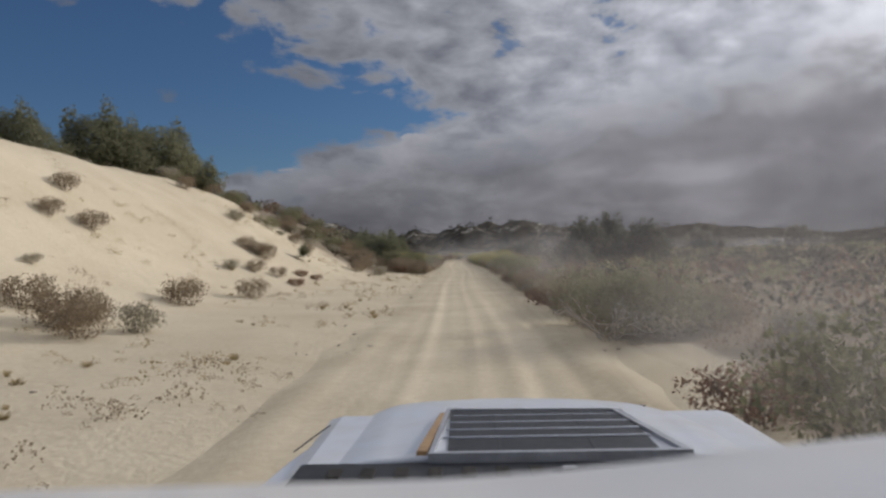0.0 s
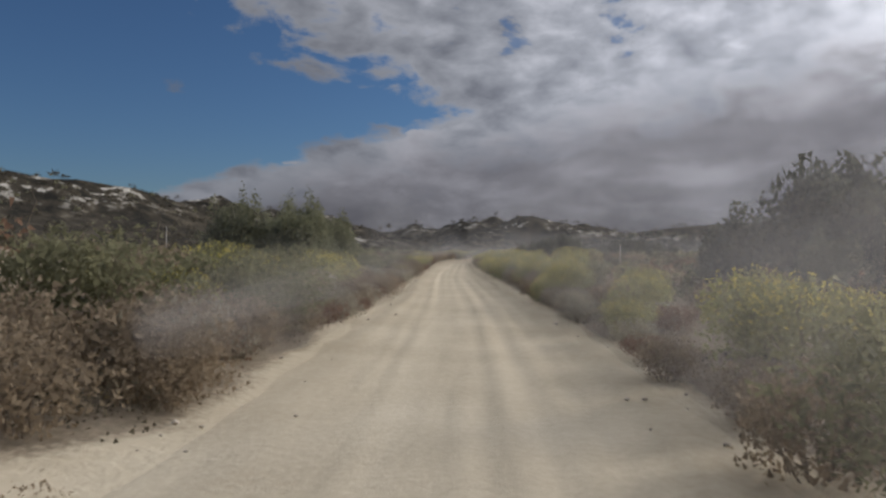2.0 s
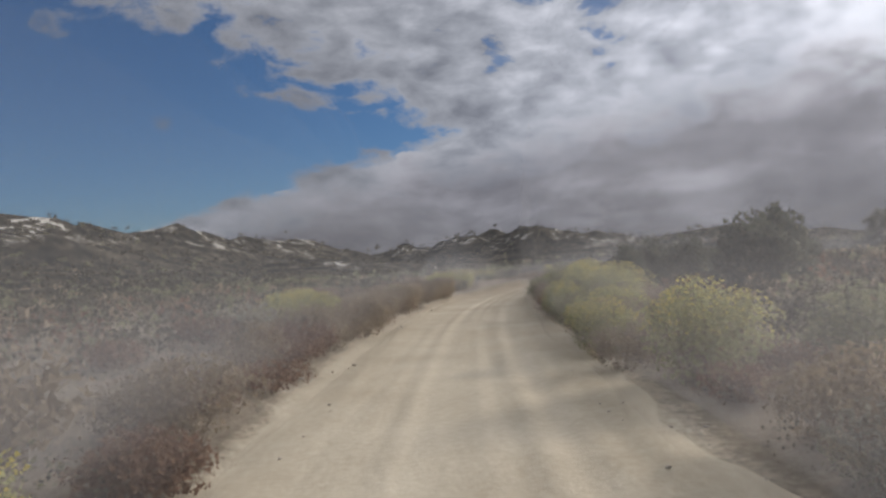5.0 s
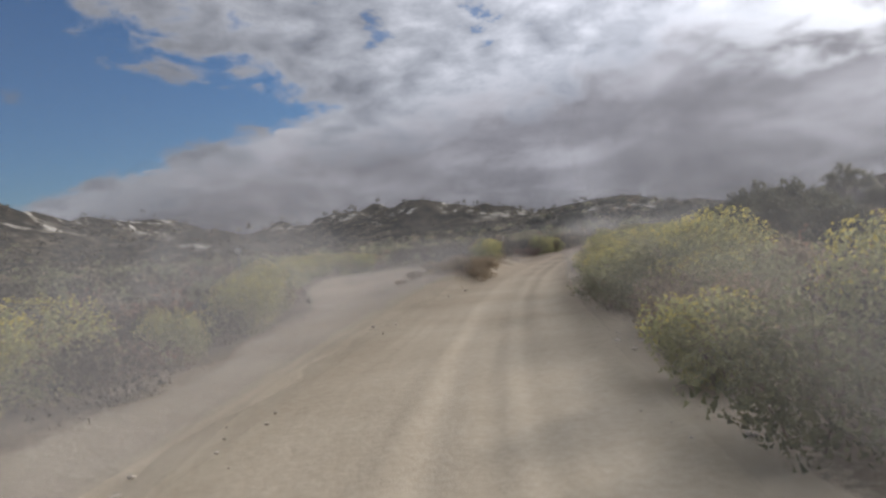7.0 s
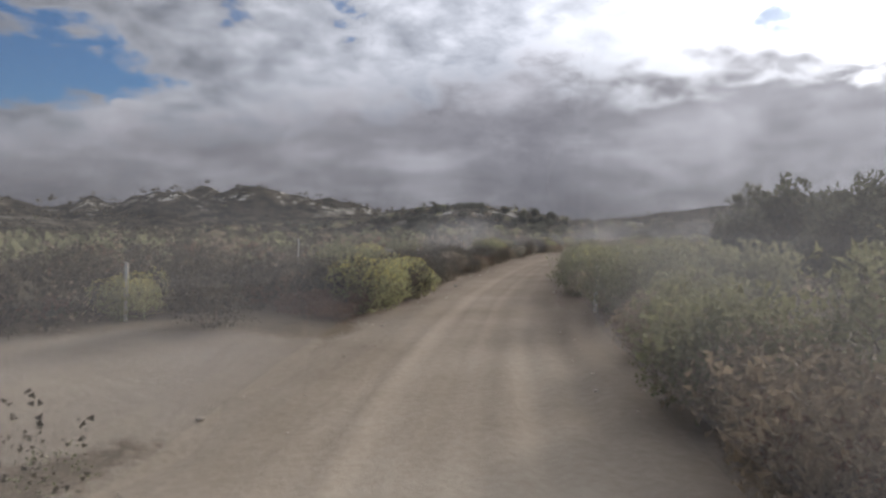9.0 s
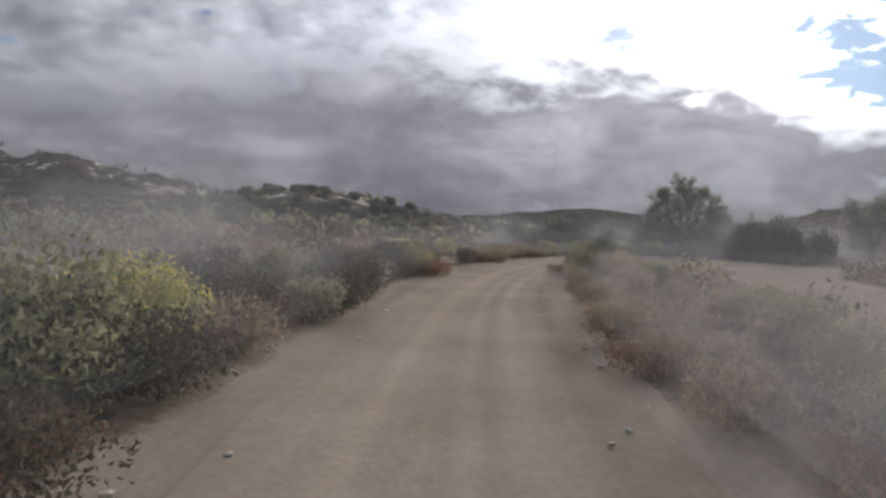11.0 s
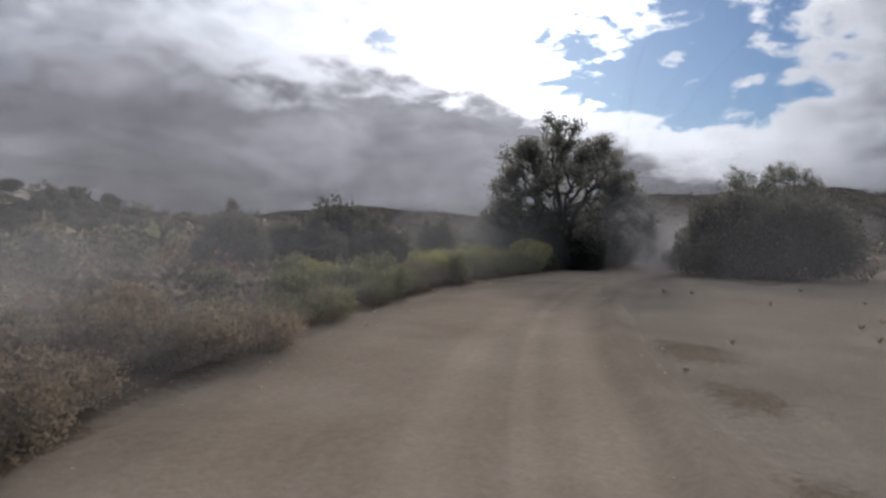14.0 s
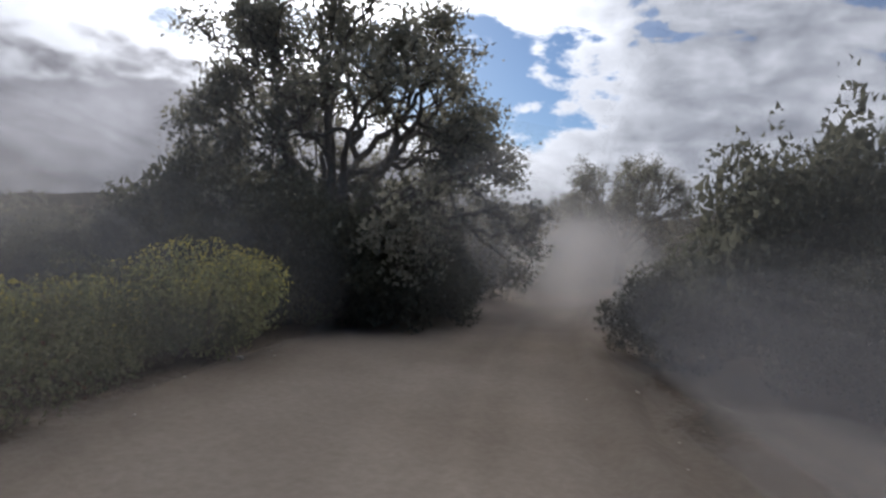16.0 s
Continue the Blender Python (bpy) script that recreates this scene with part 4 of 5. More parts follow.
# plants that stand out one by one
for name, x, y, sc in (
    ("scrub", -7.4, 14.3, 0.9), ("scrub", -8.3, 15.2, 1.0), ("grey", -6.9, 15.8, 0.9), ("scrub", -8.6, 17.0, 0.85), ("scrub", -9.4, 13.6, 1.0), ("scrub", -9.8, 16.4, 0.9),
    ("scrub", -8.2, 22.3, 1.0), ("scrub", -7.2, 26.7, 0.85), ("scrub", -8.0, 34.0, 0.6), ("scrub", -8.8, 33.0, 0.7), ("rust", -7.0, 33.6, 0.7),
    ("scrub", -12.5, 25.0, 0.8), ("scrub", -13.2, 23.5, 0.7), ("scrub", -14.5, 27.0, 0.8), ("grey", -12.0, 46.0, 0.7), ("scrub", -13.5, 48.5, 0.8), ("scrub", -9.5, 50.0, 0.8), ("scrub", -10.8, 51.5, 0.9),
    ("grey", -4.6, 53.0, 1.0), ("scrub", -6.2, 52.2, 0.95), ("dead", -11.0, 53.0, 1.0), ("dead", -13.0, 50.0, 1.1),
    ("yellow", 6.1, 78.3, 1.15), ("yellow", 5.6, 79.9, 0.95), ("yellow", 5.9, 97.1, 1.1), ("yellow", 7.0, 99.0, 0.9), ("yellow", -1.2, 97.2, 0.85), ("dead", -2.6, 90.4, 1.35), ("dead", -3.4, 91.4, 1.3), ("dead", -1.5, 91.6, 0.9), ("yellow", -3.2, 86.4, 1.0), ("yellow", -2.6, 88.4, 0.9),
    ("yellow", -2.2, 152.4, 1.2), ("yellow", -1.0, 151.0, 0.95), ("yellow", 7.4, 148.4, 1.0), ("yellow", 10.6, 174.6, 0.9), ("yellow", 11.4, 182.3, 1.05), ("yellow", 14.2, 187.0, 1.1), ("yellow", 14.5, 191.6, 1.1), ("yellow", 17.8, 199.5, 1.0), ("olive", 15.9, 194.5, 1.0),
    ("dusky", 4.15, 184.8, 0.95), ("rust", 3.4, 187.4, 1.3), ("dusky", 3.4, 190.6, 1.05), ("dusky", 4.7, 190.6, 0.85), ("rust", 1.6, 188.6, 1.5), ("dusky", 0.8, 192.4, 1.0), ("rust", 2.4, 194.6, 1.5), ("dusky", 4.0, 195.0, 1.0), ("rust", 5.4, 198.4, 1.2), ("dusky", 5.2, 203.4, 0.9), ("olive", 3.4, 198.2, 1.0),
    ("olive", 4.2, 204.6, 0.95), ("yellow", 4.6, 207.4, 0.95), ("olive", 4.4, 210.6, 1.0), ("yellow", 5.4, 213.6, 1.1), ("yellow", 6.6, 218.6, 1.1), ("yellow", 8.6, 222.0, 1.1), ("yellow", 9.6, 221.6, 1.0),
    ("low", 13.0, 204.4, 1.0), ("low", 13.9, 205.2, 1.05), ("low", 14.2, 205.8, 0.9), ("low", 13.4, 203.4, 0.9), ("low", 12.6, 204.8, 0.8), ("low", 11.9, 203.0, 0.6), ("low", 11.2, 202.9, 0.65), ("low", 10.6, 203.2, 0.6), ("low", 10.1, 203.6, 0.5), ("low", 11.5, 203.9, 0.55), ("low", 16.3, 211.5, 0.6),
    ("grass", 12.4, 205.6, 0.8), ("grass", 13.6, 208.4, 0.9),
    ("yellow", 15.2, 226.6, 0.85), ("yellow", 18.6, 225.8, 0.8), ("rust", 17.0, 226.4, 0.9),
    ("yellow", 23.4, 226.9, 1.15), ("yellow", 24.6, 228.6, 1.1), ("yellow", 26.0, 230.6, 1.15), ("scrub", 22.8, 228.8, 1.1),
    ("olive", 39.8, 239.0, 0.85), ("olive", 41.4, 239.8, 0.95), ("yellow", 40.6, 238.2, 0.9), ("olive", 43.6, 239.6, 1.1),
    ("olive", 45.0, 246.6, 0.7), ("olive", 46.8, 247.9, 0.85), ("olive", 48.8, 249.6, 0.9), ("scrub", 50.8, 251.2, 0.8), ("olive", 52.6, 252.6, 0.85),
    ("yellow", 53.6, 268.6, 0.95), ("yellow", 55.0, 271.4, 1.0), ("rust", 53.4, 267.0, 1.2), ("dusky", 52.6, 268.8, 1.2), ("yellow", 56.0, 273.6, 0.9), ("rust", 56.2, 272.2, 1.0), ("dusky", 54.2, 271.6, 1.2),
    ("olive", 64.0, 268.7, 1.25), ("scrub", 63.0, 268.2, 1.2), ("olive", 65.0, 268.4, 1.1), ("rust", 62.6, 269.6, 0.9), ("rust", 67.8, 268.9, 1.2), ("rust", 68.5, 268.4, 1.0), ("scrub", 61.0, 264.6, 1.2), ("scrub", 62.4, 265.4, 1.2), ("scrub", 63.8, 266.2, 1.1), ("scrub", 60.0, 263.4, 1.2),
    ("scrub", 65.2, 277.5, 1.0), ("scrub", 66.5, 279.0, 1.1), ("scrub", 68.2, 281.4, 1.1), ("scrub", 65.0, 279.2, 1.0), ("scrub", 64.0, 277.6, 0.95), ("rust", 63.0, 277.2, 1.0), ("scrub", 67.2, 282.2, 1.0), ("scrub", 66.8, 280.4, 1.0), ("scrub", 70.0, 284.0, 1.0), ("scrub", 71.8, 283.6, 0.95), ("scrub", 74.0, 285.6, 1.0), ("yellow", 66.2, 284.6, 0.9), ("scrub", 69.6, 282.8, 1.1), ("rust", 71.0, 284.6, 1.0),
    ("yellow", 90.4, 293.4, 1.0), ("yellow", 91.8, 294.0, 1.1), ("scrub", 89.0, 293.0, 1.0), ("yellow", 103.0, 297.0, 1.0), ("olive", 101.2, 296.4, 1.1), ("yellow", 99.0, 297.6, 1.0),
    ("grass", 69.2, 273.9, 0.5), ("grass", 69.8, 273.6, 0.45), ("grass", 70.6, 274.2, 0.5), ("grass", 72.0, 273.6, 0.55), ("yucca", -8.3, 42.1, 1.6), ("scrub", -9.3, 37.2, 1.0), ("scrub", -10.2, 36.6, 0.8), ("rust", -7.6, 37.6, 0.7), ("rust", -6.9, 38.4, 0.6),
):
    grow(name, x, y, sc)
for name, x, y, sc, w, tall in (
    ("green", -7.2, 96.0, 0.95, 0, 1.2), ("green", -7.6, 100.0, 1.0, 1, 1.3), ("green", -6.4, 104.0, 0.9, 2, 1.2), ("green", -11.5, 98.0, 1.0, 1, 1.3), ("green", -10.5, 105.0, 0.95, 0, 1.2),
    ("green", -18.8, 47.0, 1.1, 2, 1.0), ("green", -21.0, 43.0, 1.05, 0, 1.0), ("green", -17.5, 51.0, 0.75, 1, 0.9), ("green", -23.0, 38.0, 0.8, 1, 1.0), ("green", -19.6, 44.6, 0.95, 1, 1.0),
    ("dark_far", 17.6, 82.6, 1.05, 0, 1.25), ("dark_far", 21.2, 86.0, 1.15, 1, 1.2), ("dark_far", 16.4, 88.6, 0.9, 2, 1.0), ("dark_far", 24.6, 82.4, 1.1, 0, 1.1), ("green", 16.0, 79.6, 0.6, 0, 1.0),
    ("dark_far", 15.6, 178.4, 0.62, 1, 1.0), ("dark_far", 18.4, 181.0, 0.7, 2, 1.0), ("dark_far", 19.0, 176.5, 0.7, 0, 1.0),
    ("dark", 106.8, 286.6, 0.95, 0, 1.12), ("dark", 107.6, 283.2, 0.92, 1, 1.05), ("dark", 107.9, 289.0, 0.5, 2, 1.0), ("dark", 104.8, 284.6, 0.78, 2, 1.0), ("dark_far", 110.4, 285.6, 1.0, 2, 1.1), ("dark_far", 114.5, 283.5, 0.9, 1, 1.0),
    ("dark_far", 102.0, 308.5, 0.78, 1, 1.0), ("dark_far", 99.0, 304.5, 0.66, 2, 1.0), ("dark_far", 105.0, 303.0, 0.55, 0, 1.0), ("dark_far", 95.5, 308.0, 0.62, 0, 1.0),
    ("dark_far", 106.4, 301.4, 0.62, 2, 1.0), ("dark_far", 109.5, 303.0, 0.85, 1, 1.0), ("dark_far", 113.6, 300.6, 0.8, 1, 1.0), ("dark_far", 115.4, 297.6, 0.62, 0, 1.0), ("dark", 108.0, 298.0, 0.66, 1, 1.0), ("dark", 109.6, 296.4, 0.55, 2, 1.0), ("dark", 105.6, 299.0, 0.5, 0, 1.0), ("dark_far", 118.0, 300.0, 0.85, 0, 1.0),
    ("dark", 64.9, 268.7, 0.36, 1, 1.05), ("dark", 66.0, 268.9, 0.29, 2, 1.0), ("dark", 63.9, 268.0, 0.27, 0, 1.0),
    ("dark_far", 97.0, 301.5, 0.55, 0, 1.0), ("dark", 100.5, 300.8, 0.6, 1, 1.0), ("dark", 103.2, 300.2, 0.45, 2, 1.0), ("dark_far", 94.0, 303.5, 0.6, 1, 1.0), ("dark_far", 90.0, 305.0, 0.7, 2, 1.0), ("dark_far", 98.5, 307.5, 0.9, 0, 1.0),
    ("dark_far", 108.8, 284.8, 0.85, 0, 1.1), ("dark", 103.6, 286.2, 0.5, 1, 1.0), ("dark", 106.0, 284.2, 0.8, 1, 1.1),
    ("dark", 108.6, 300.4, 0.85, 1, 1.0), ("dark", 109.0, 298.6, 0.8, 0, 1.0), ("dark", 112.6, 299.2, 0.9, 2, 1.0), ("dark_far", 114.0, 298.6, 0.95, 0, 1.0), ("dark_far", 117.0, 298.4, 0.95, 1, 1.0), ("dark_far", 119.6, 297.6, 0.95, 2, 1.0),
    ("dark_far", 111.0, 300.5, 0.9, 2, 1.0), ("dark", 112.0, 297.6, 0.6, 2, 1.0),
    ("dark_far", 48.5, 236.0, 0.55, 0, 1.0), ("dark_far", 52.5, 240.0, 0.6, 1, 1.0), ("dark_far", 44.0, 230.0, 0.55, 2, 1.0), ("dark_far", 58.0, 243.0, 0.6, 2, 1.0), ("dark_far", 66.0, 248.0, 0.7, 0, 1.0), ("dark_far", 38.0, 222.0, 0.5, 1, 1.0),
):
    grow(name, x, y, sc, which=w, tall=tall)
for s, d, sc, w, tall in (
    (166, 13.0, 0.85, 0, 1.0), (172, 15.0, 0.95, 1, 1.0), (178, 17.0, 0.9, 2, 1.0), (206, 12.5, 0.55, 0, 0.9), (214, 14.0, 0.62, 1, 0.9), (222, 13.0, 0.6, 2, 0.9),
    (246, 9.5, 0.72, 0, 0.95), (250, 11.5, 0.9, 1, 1.0), (254, 13.5, 1.0, 2, 1.05), (251, 15.5, 1.0, 0, 1.1), (258, 16.5, 0.95, 1, 1.0), (246, 14.0, 0.85, 2, 1.0), (242, 12.0, 0.7, 1, 0.9), (262, 19.0, 0.9, 0, 1.0),
):
    grow("dark_far", *spot(s, d), sc, which=w, tall=tall)
hill_rng = np.random.default_rng(52)
for hx, hy, rx, ry, n in ((104, 398, 28, 24, 74), (86, 346, 24, 16, 12), (62, 448, 34, 22, 20), (132, 372, 26, 16, 16)):
    for i in range(n):
        grow("round", hx + rx * hill_rng.uniform(-1, 1), hy + ry * hill_rng.uniform(-1, 1), hill_rng.uniform(0.3, 0.75), sink=0.15)
for x, y, sc, w, tall in ((108.2, 296.2, 0.72, 0, 1.0), (106.4, 297.0, 0.7, 2, 1.05), (110.2, 295.6, 0.62, 1, 0.95), (104.2, 298.0, 0.48, 1, 1.0), (101.6, 298.8, 0.42, 0, 0.95), (112.8, 295.9, 0.6, 0, 1.0)):
    grow("dark", x, y, sc, which=w, tall=tall)
grow("yellow", 14.9, 208.6, 0.92, which=3)
grow("oak", 111.2, 298.4, 1.0, turn=40, which=0)
grow("oak", 151.0, 294.0, 1.05, turn=10, which=1)
grow("oak", 161.0, 299.0, 0.8, turn=200, which=1)

# tufts of dry grass over the open sand
tuft_rng = np.random.default_rng(5)
for i in range(60):
    s, d = tuft_rng.uniform(-4, 60), -tuft_rng.uniform(2.8, 11)
    for j in range(tuft_rng.integers(1, 4)):
        grow("grass", *spot(s + tuft_rng.normal(0, 0.5), d - abs(tuft_rng.normal(0, 0.4))), 0.22 + 0.42 * tuft_rng.uniform() ** 2, tall=tuft_rng.uniform(0.5, 1.0))
for i in range(14):
    s, d = tuft_rng.uniform(294, 330), tuft_rng.uniform(3.0, 10)
    grow("grass", *spot(s, d), tuft_rng.uniform(0.3, 0.55))

for made in KINDS.values():
    for ob in made:
        if ob.name not in first_use:
            for o in (*ob.children_recursive, ob):
                bpy.data.objects.remove(o)


# ---------------------------------------------------------------- brush over the plain and the hills
def tufts(rng, x, y, z, size, m, spray):
    """Joined low bushes: m sprays each, on uneven little domes."""
    n = len(x)
    p = rng.normal(size=(n, m, 3))
    p /= np.linalg.norm(p, axis=2, keepdims=True)
    p *= rng.uniform(0.35, 1.05, (n, m, 1)) ** 0.6
    p[:, :, 2] = np.abs(p[:, :, 2]) * rng.uniform(0.6, 1.1, (n, 1))
    p *= size[:, None, None] * np.array([0.62, 0.62, 0.78])
    p += np.stack([x, y, z], 1)[:, None, :]
    sp = np.repeat(size * spray, m)[:, None]
    v, f = leaves(rng, p.reshape(-1, 3), 1.0, 0.25, 1.4)
    c = np.repeat(p.reshape(-1, 3), 3, 0)
    return c + (v - c) * np.repeat(sp, 3, 0), f


def strip(name, seed, mat, s0, s1, d0, d1, n, sizes, m, spray, label, sandmax=0.3):
    """Brush filling a strip on one side of the road."""
    rng = np.random.default_rng(seed)
    q = np.array([spot(a, b) for a, b in zip(rng.uniform(s0, s1, n * 2), d0 + (d1 - d0) * rng.uniform(0, 1, n * 2) ** 1.2)])
    z, sand, hill, rock = terrain(q[:, 0], q[:, 1])
    s, d = along(q[:, 0], q[:, 1])
    ok = (sand < sandmax) & (np.abs(d) > min(abs(d0), abs(d1)) - 0.2)
    q, z = q[ok][:n], z[ok][:n]
    v, f = tufts(rng, q[:, 0], q[:, 1], z, rng.uniform(*sizes, len(z)), m, spray)
    tagged(mesh_object(name, v, f, mat), label, "brush", kind="stuff")


for i, (mat, share, word) in enumerate(((M_BROWN, 0.13, "brown"), (M_CHAPARRAL, 0.52, "dark brown"), (M_OLIVE, 0.15, "olive"), (M_RUST, 0.20, "rust-brown"))):
    for j, side in enumerate((-1, 1)):
        strip("underbrush", 200 + i * 2 + j, mat, -14, 346 if side < 0 else 292, 2.6 * side, 7.5 * side, int(760 * share), (0.5, 1.1), 100, 0.038, "low %s dry underbrush beside the track" % word, 0.22)
        strip("brush", 220 + i * 2 + j, mat, -20, 350, 7.5 * side, 34 * side, int(1600 * share), (0.9, 1.8), 50, 0.092, "%s brush spread over the flat" % word)


def weeds(name, seed, mat, clumps, label):
    """Flat scattered weeds in loose clumps over the sand slope."""
    rng = np.random.default_rng(seed)
    xs, ys = [], []
    for i in range(clumps):
        x, y = spot(rng.uniform(-6, 62), -(3.4 + 20 * rng.uniform() ** 1.5))
        n = rng.integers(3, 14)
        xs.append(x + rng.normal(0, 0.8, n))
        ys.append(y + rng.normal(0, 0.8, n))
    x, y = np.concatenate(xs), np.concatenate(ys)
    z = terrain(x, y)[0]
    v, f = tufts(rng, x, y, z - 0.02, 0.13 + 0.36 * rng.uniform(0, 1, len(x)) ** 2, 50, 0.065)
    tagged(mesh_object(name, v, f, mat), label, "weeds", kind="stuff")


def mound_weeds(seed, mat, n, label):
    """Low dead growth over the mound between the two tracks."""
    rng = np.random.default_rng(seed)
    t = rng.uniform(0, 1, n)
    x = np.interp(t, [0, 0.5, 1], [10.9, 13.6, 17.0]) + rng.normal(0, 0.55, n)
    y = np.interp(t, [0, 0.5, 1], [201.8, 207.6, 214.2]) + rng.normal(0, 0.5, n)
    v, f = tufts(rng, x, y, terrain(x, y)[0] - 0.02, 0.16 + 0.3 * rng.uniform(0, 1, n) ** 2, 60, 0.06)
    tagged(mesh_object("dry_weeds", v, f, mat), label, "weeds", kind="stuff")


mound_weeds(33, M_STRAW, 90, "low straw weeds over the sand mound")
mound_weeds(34, M_BROWN, 110, "low brown dead weeds over the sand mound")
weeds("dry_weeds", 31, M_STRAW, 75, "low dry straw weeds scattered on the sand slope")
weeds("dry_weeds", 32, M_BROWN, 65, "low brown dead weeds scattered on the sand slope")


def brush_field(name, seed, mat, n, rmin, rmax, sizes, m, spray, label, clear=26):
    rng = np.random.default_rng(seed)
    az = rng.uniform(-1.0, 1.0, n * 4) * radians(100) + radians(-25)
    r = rmin + (rmax - rmin) * rng.uniform(0, 1, n * 4) ** 1.1
    origin = rng.uniform(0, 1, n * 4)
    ox = np.interp(origin, [0, 0.5, 1], [2, 8, 85])
    oy = np.interp(origin, [0, 0.5, 1], [60, 180, 285])
    x, y = ox - np.sin(az) * r, oy + np.cos(az) * r
    z, sand, hill, rock = terrain(x, y)
    s, d = along(x, y)
    ok = (sand < 0.25) & (np.abs(d) > clear) & (wobble(x, y, 37.0, seed) + rng.normal(0, 0.5, n * 4) > -0.6)
    x, y, z, r = x[ok][:n], y[ok][:n], z[ok][:n], r[ok][:n]
    v, f = tufts(rng, x, y, z, rng.uniform(*sizes, len(x)) * (1 + r / 1200), m, spray)
    tagged(mesh_object(name, v, f, mat), label, "brush", kind="stuff")


brush_field("brush", 4, M_CHAPARRAL, 5200, 22, 260, (1.3, 2.2), 34, 0.115, "dark brown chaparral covering the plain and hills")
brush_field("brush", 1, M_BROWN, 900, 18, 240, (1.2, 2.3), 30, 0.17, "dry brown brush covering the plain")
brush_field("brush", 2, M_OLIVE, 1500, 24, 380, (1.4, 2.6), 30, 0.17, "olive chaparral covering the plain and lower hills")
brush_field("brush", 3, M_CHAPARRAL, 5600, 140, 900, (1.6, 3.4), 16, 0.24, "dark chaparral dotted over the far hills", 115)


# ---------------------------------------------------------------- stones
def stone_field():
    rng = np.random.default_rng(12)
    ico = bmesh.new()
    bmesh.ops.create_icosphere(ico, subdivisions=1, radius=1.0)
    bv = np.array([v.co[:] for v in ico.verts])
    bf = [tuple(v.index for v in f.verts) for f in ico.faces]
    ico.free()
    s = Soup()
    for i in range(1000):
        sd = rng.uniform(-5, 335)
        left, right = lane(sd)
        d = (right + rng.uniform(-0.3, 1.0)) if rng.uniform() < 0.5 else (left - rng.uniform(-0.3, 1.2))
        if sd < 56 and rng.uniform() < 0.35:
            d = -rng.uniform(2.5, 9)
        x, y = spot(sd, d)
        size = 0.012 + 0.045 * rng.uniform() ** 4
        v = bv * (1 + rng.normal(0, 0.14, bv.shape)) * size * np.array([1.2, 1.0, 0.65])
        s.add(v + np.array([x, y, ground_at(x, y) + size * 0.1 + (0.05 if outside(sd, d) < 0.6 else 0)]), bf)
    tagged(mesh_object("stones", s.verts(), s.f, M_STONE), "small pale stones scattered along the track edges", "stones", kind="stuff")


stone_field()


# ---------------------------------------------------------------- marker posts, sign, poles
def box(bm, size, at, bevel=0.0):
    r = bmesh.ops.create_cube(bm, size=1.0, matrix=Matrix.Translation(at) @ Matrix.Diagonal((*size, 1)))
    if bevel:
        edges = list({e for v in r["verts"] for e in v.link_edges})
        bmesh.ops.bevel(bm, geom=edges, offset=bevel, segments=2, affect="EDGES", profile=0.6)
    return bm


def marker_post(x, y, h, turn, lean=0.0, decals=True):
    top = new("marker_post")
    z = ground_at(x, y)
    top.matrix_basis = pose(x, y, z, 0, lean, turn)
    wide = 0.10 if decals else 0.06
    bm = bmesh.new()
    box(bm, (wide, 0.02, h + 0.3), (0, 0, (h - 0.3) / 2), 0.006)
    bmesh.ops.create_cube(bm, size=1.0, matrix=Matrix.Translation((wide * 0.4, 0.008, (h - 0.3) / 2)) @ Matrix.Diagonal((0.014, 0.026, h + 0.28, 1)))
    part("blade", bm, M_POST, top)
    if decals:
        bm = bmesh.new()
        box(bm, (0.075, 0.004, h * 0.36), (-0.006, -0.013, h * 0.78))
        part("upper_decal", bm, M_DECAL, top, "dark strip decal")
        for i in range(3):
            bm = bmesh.new()
            box(bm, (0.05, 0.004, 0.035), (-0.006, -0.013, h * 0.52 - i * 0.075))
            part("decal_bar", bm, M_DECAL, top, "short dark bar")
        return tagged(top, "narrow pale trail marker post with dark decals", "post", "marker posts")
    return tagged(top, "plain narrow pale trail marker post in the brush", "post", "marker posts")


marker_post(28.95, 225.4, 1.15, -25, 3.0)
for x, y, h in ((28.05, 239.35, 1.0), (30.2, 241.25, 1.1), (18.5, 225.6, 1.1), (36.5, 250.5, 1.4), (25.5, 245.5, 1.4), (43.0, 262.0, 1.4), (19.6, 124.3, 2.3), (-27.5, 126.7, 4.2), (-16.0, 118.0, 1.4), (-20.0, 116.0, 1.4)):
    marker_post(x, y, h, -20, 1.5, False)


def road_sign(x, y):
    top = new("road_sign")
    top.matrix_basis = pose(x, y, ground_at(x, y), 0, 0, -10)
    bm = bmesh.new()
    bmesh.ops.create_cone(bm, cap_ends=True, segments=8, radius1=0.04, radius2=0.04, depth=2.5, matrix=Matrix.Translation((0, 0, 0.95)))
    part("post", bm, M_STEEL, top)
    bm = bmesh.new()
    bmesh.ops.create_cone(bm, cap_ends=True, segments=20, radius1=0.17, radius2=0.17, depth=0.01, matrix=Matrix.Translation((0, -0.05, 2.05)) @ Matrix.Rotation(radians(90), 4, "X"))
    part("plate", bm, M_POST, top, "pale round plate")
    tagged(top, "small pale sign on a thin steel post", "sign")


road_sign(2.5, 213.7)


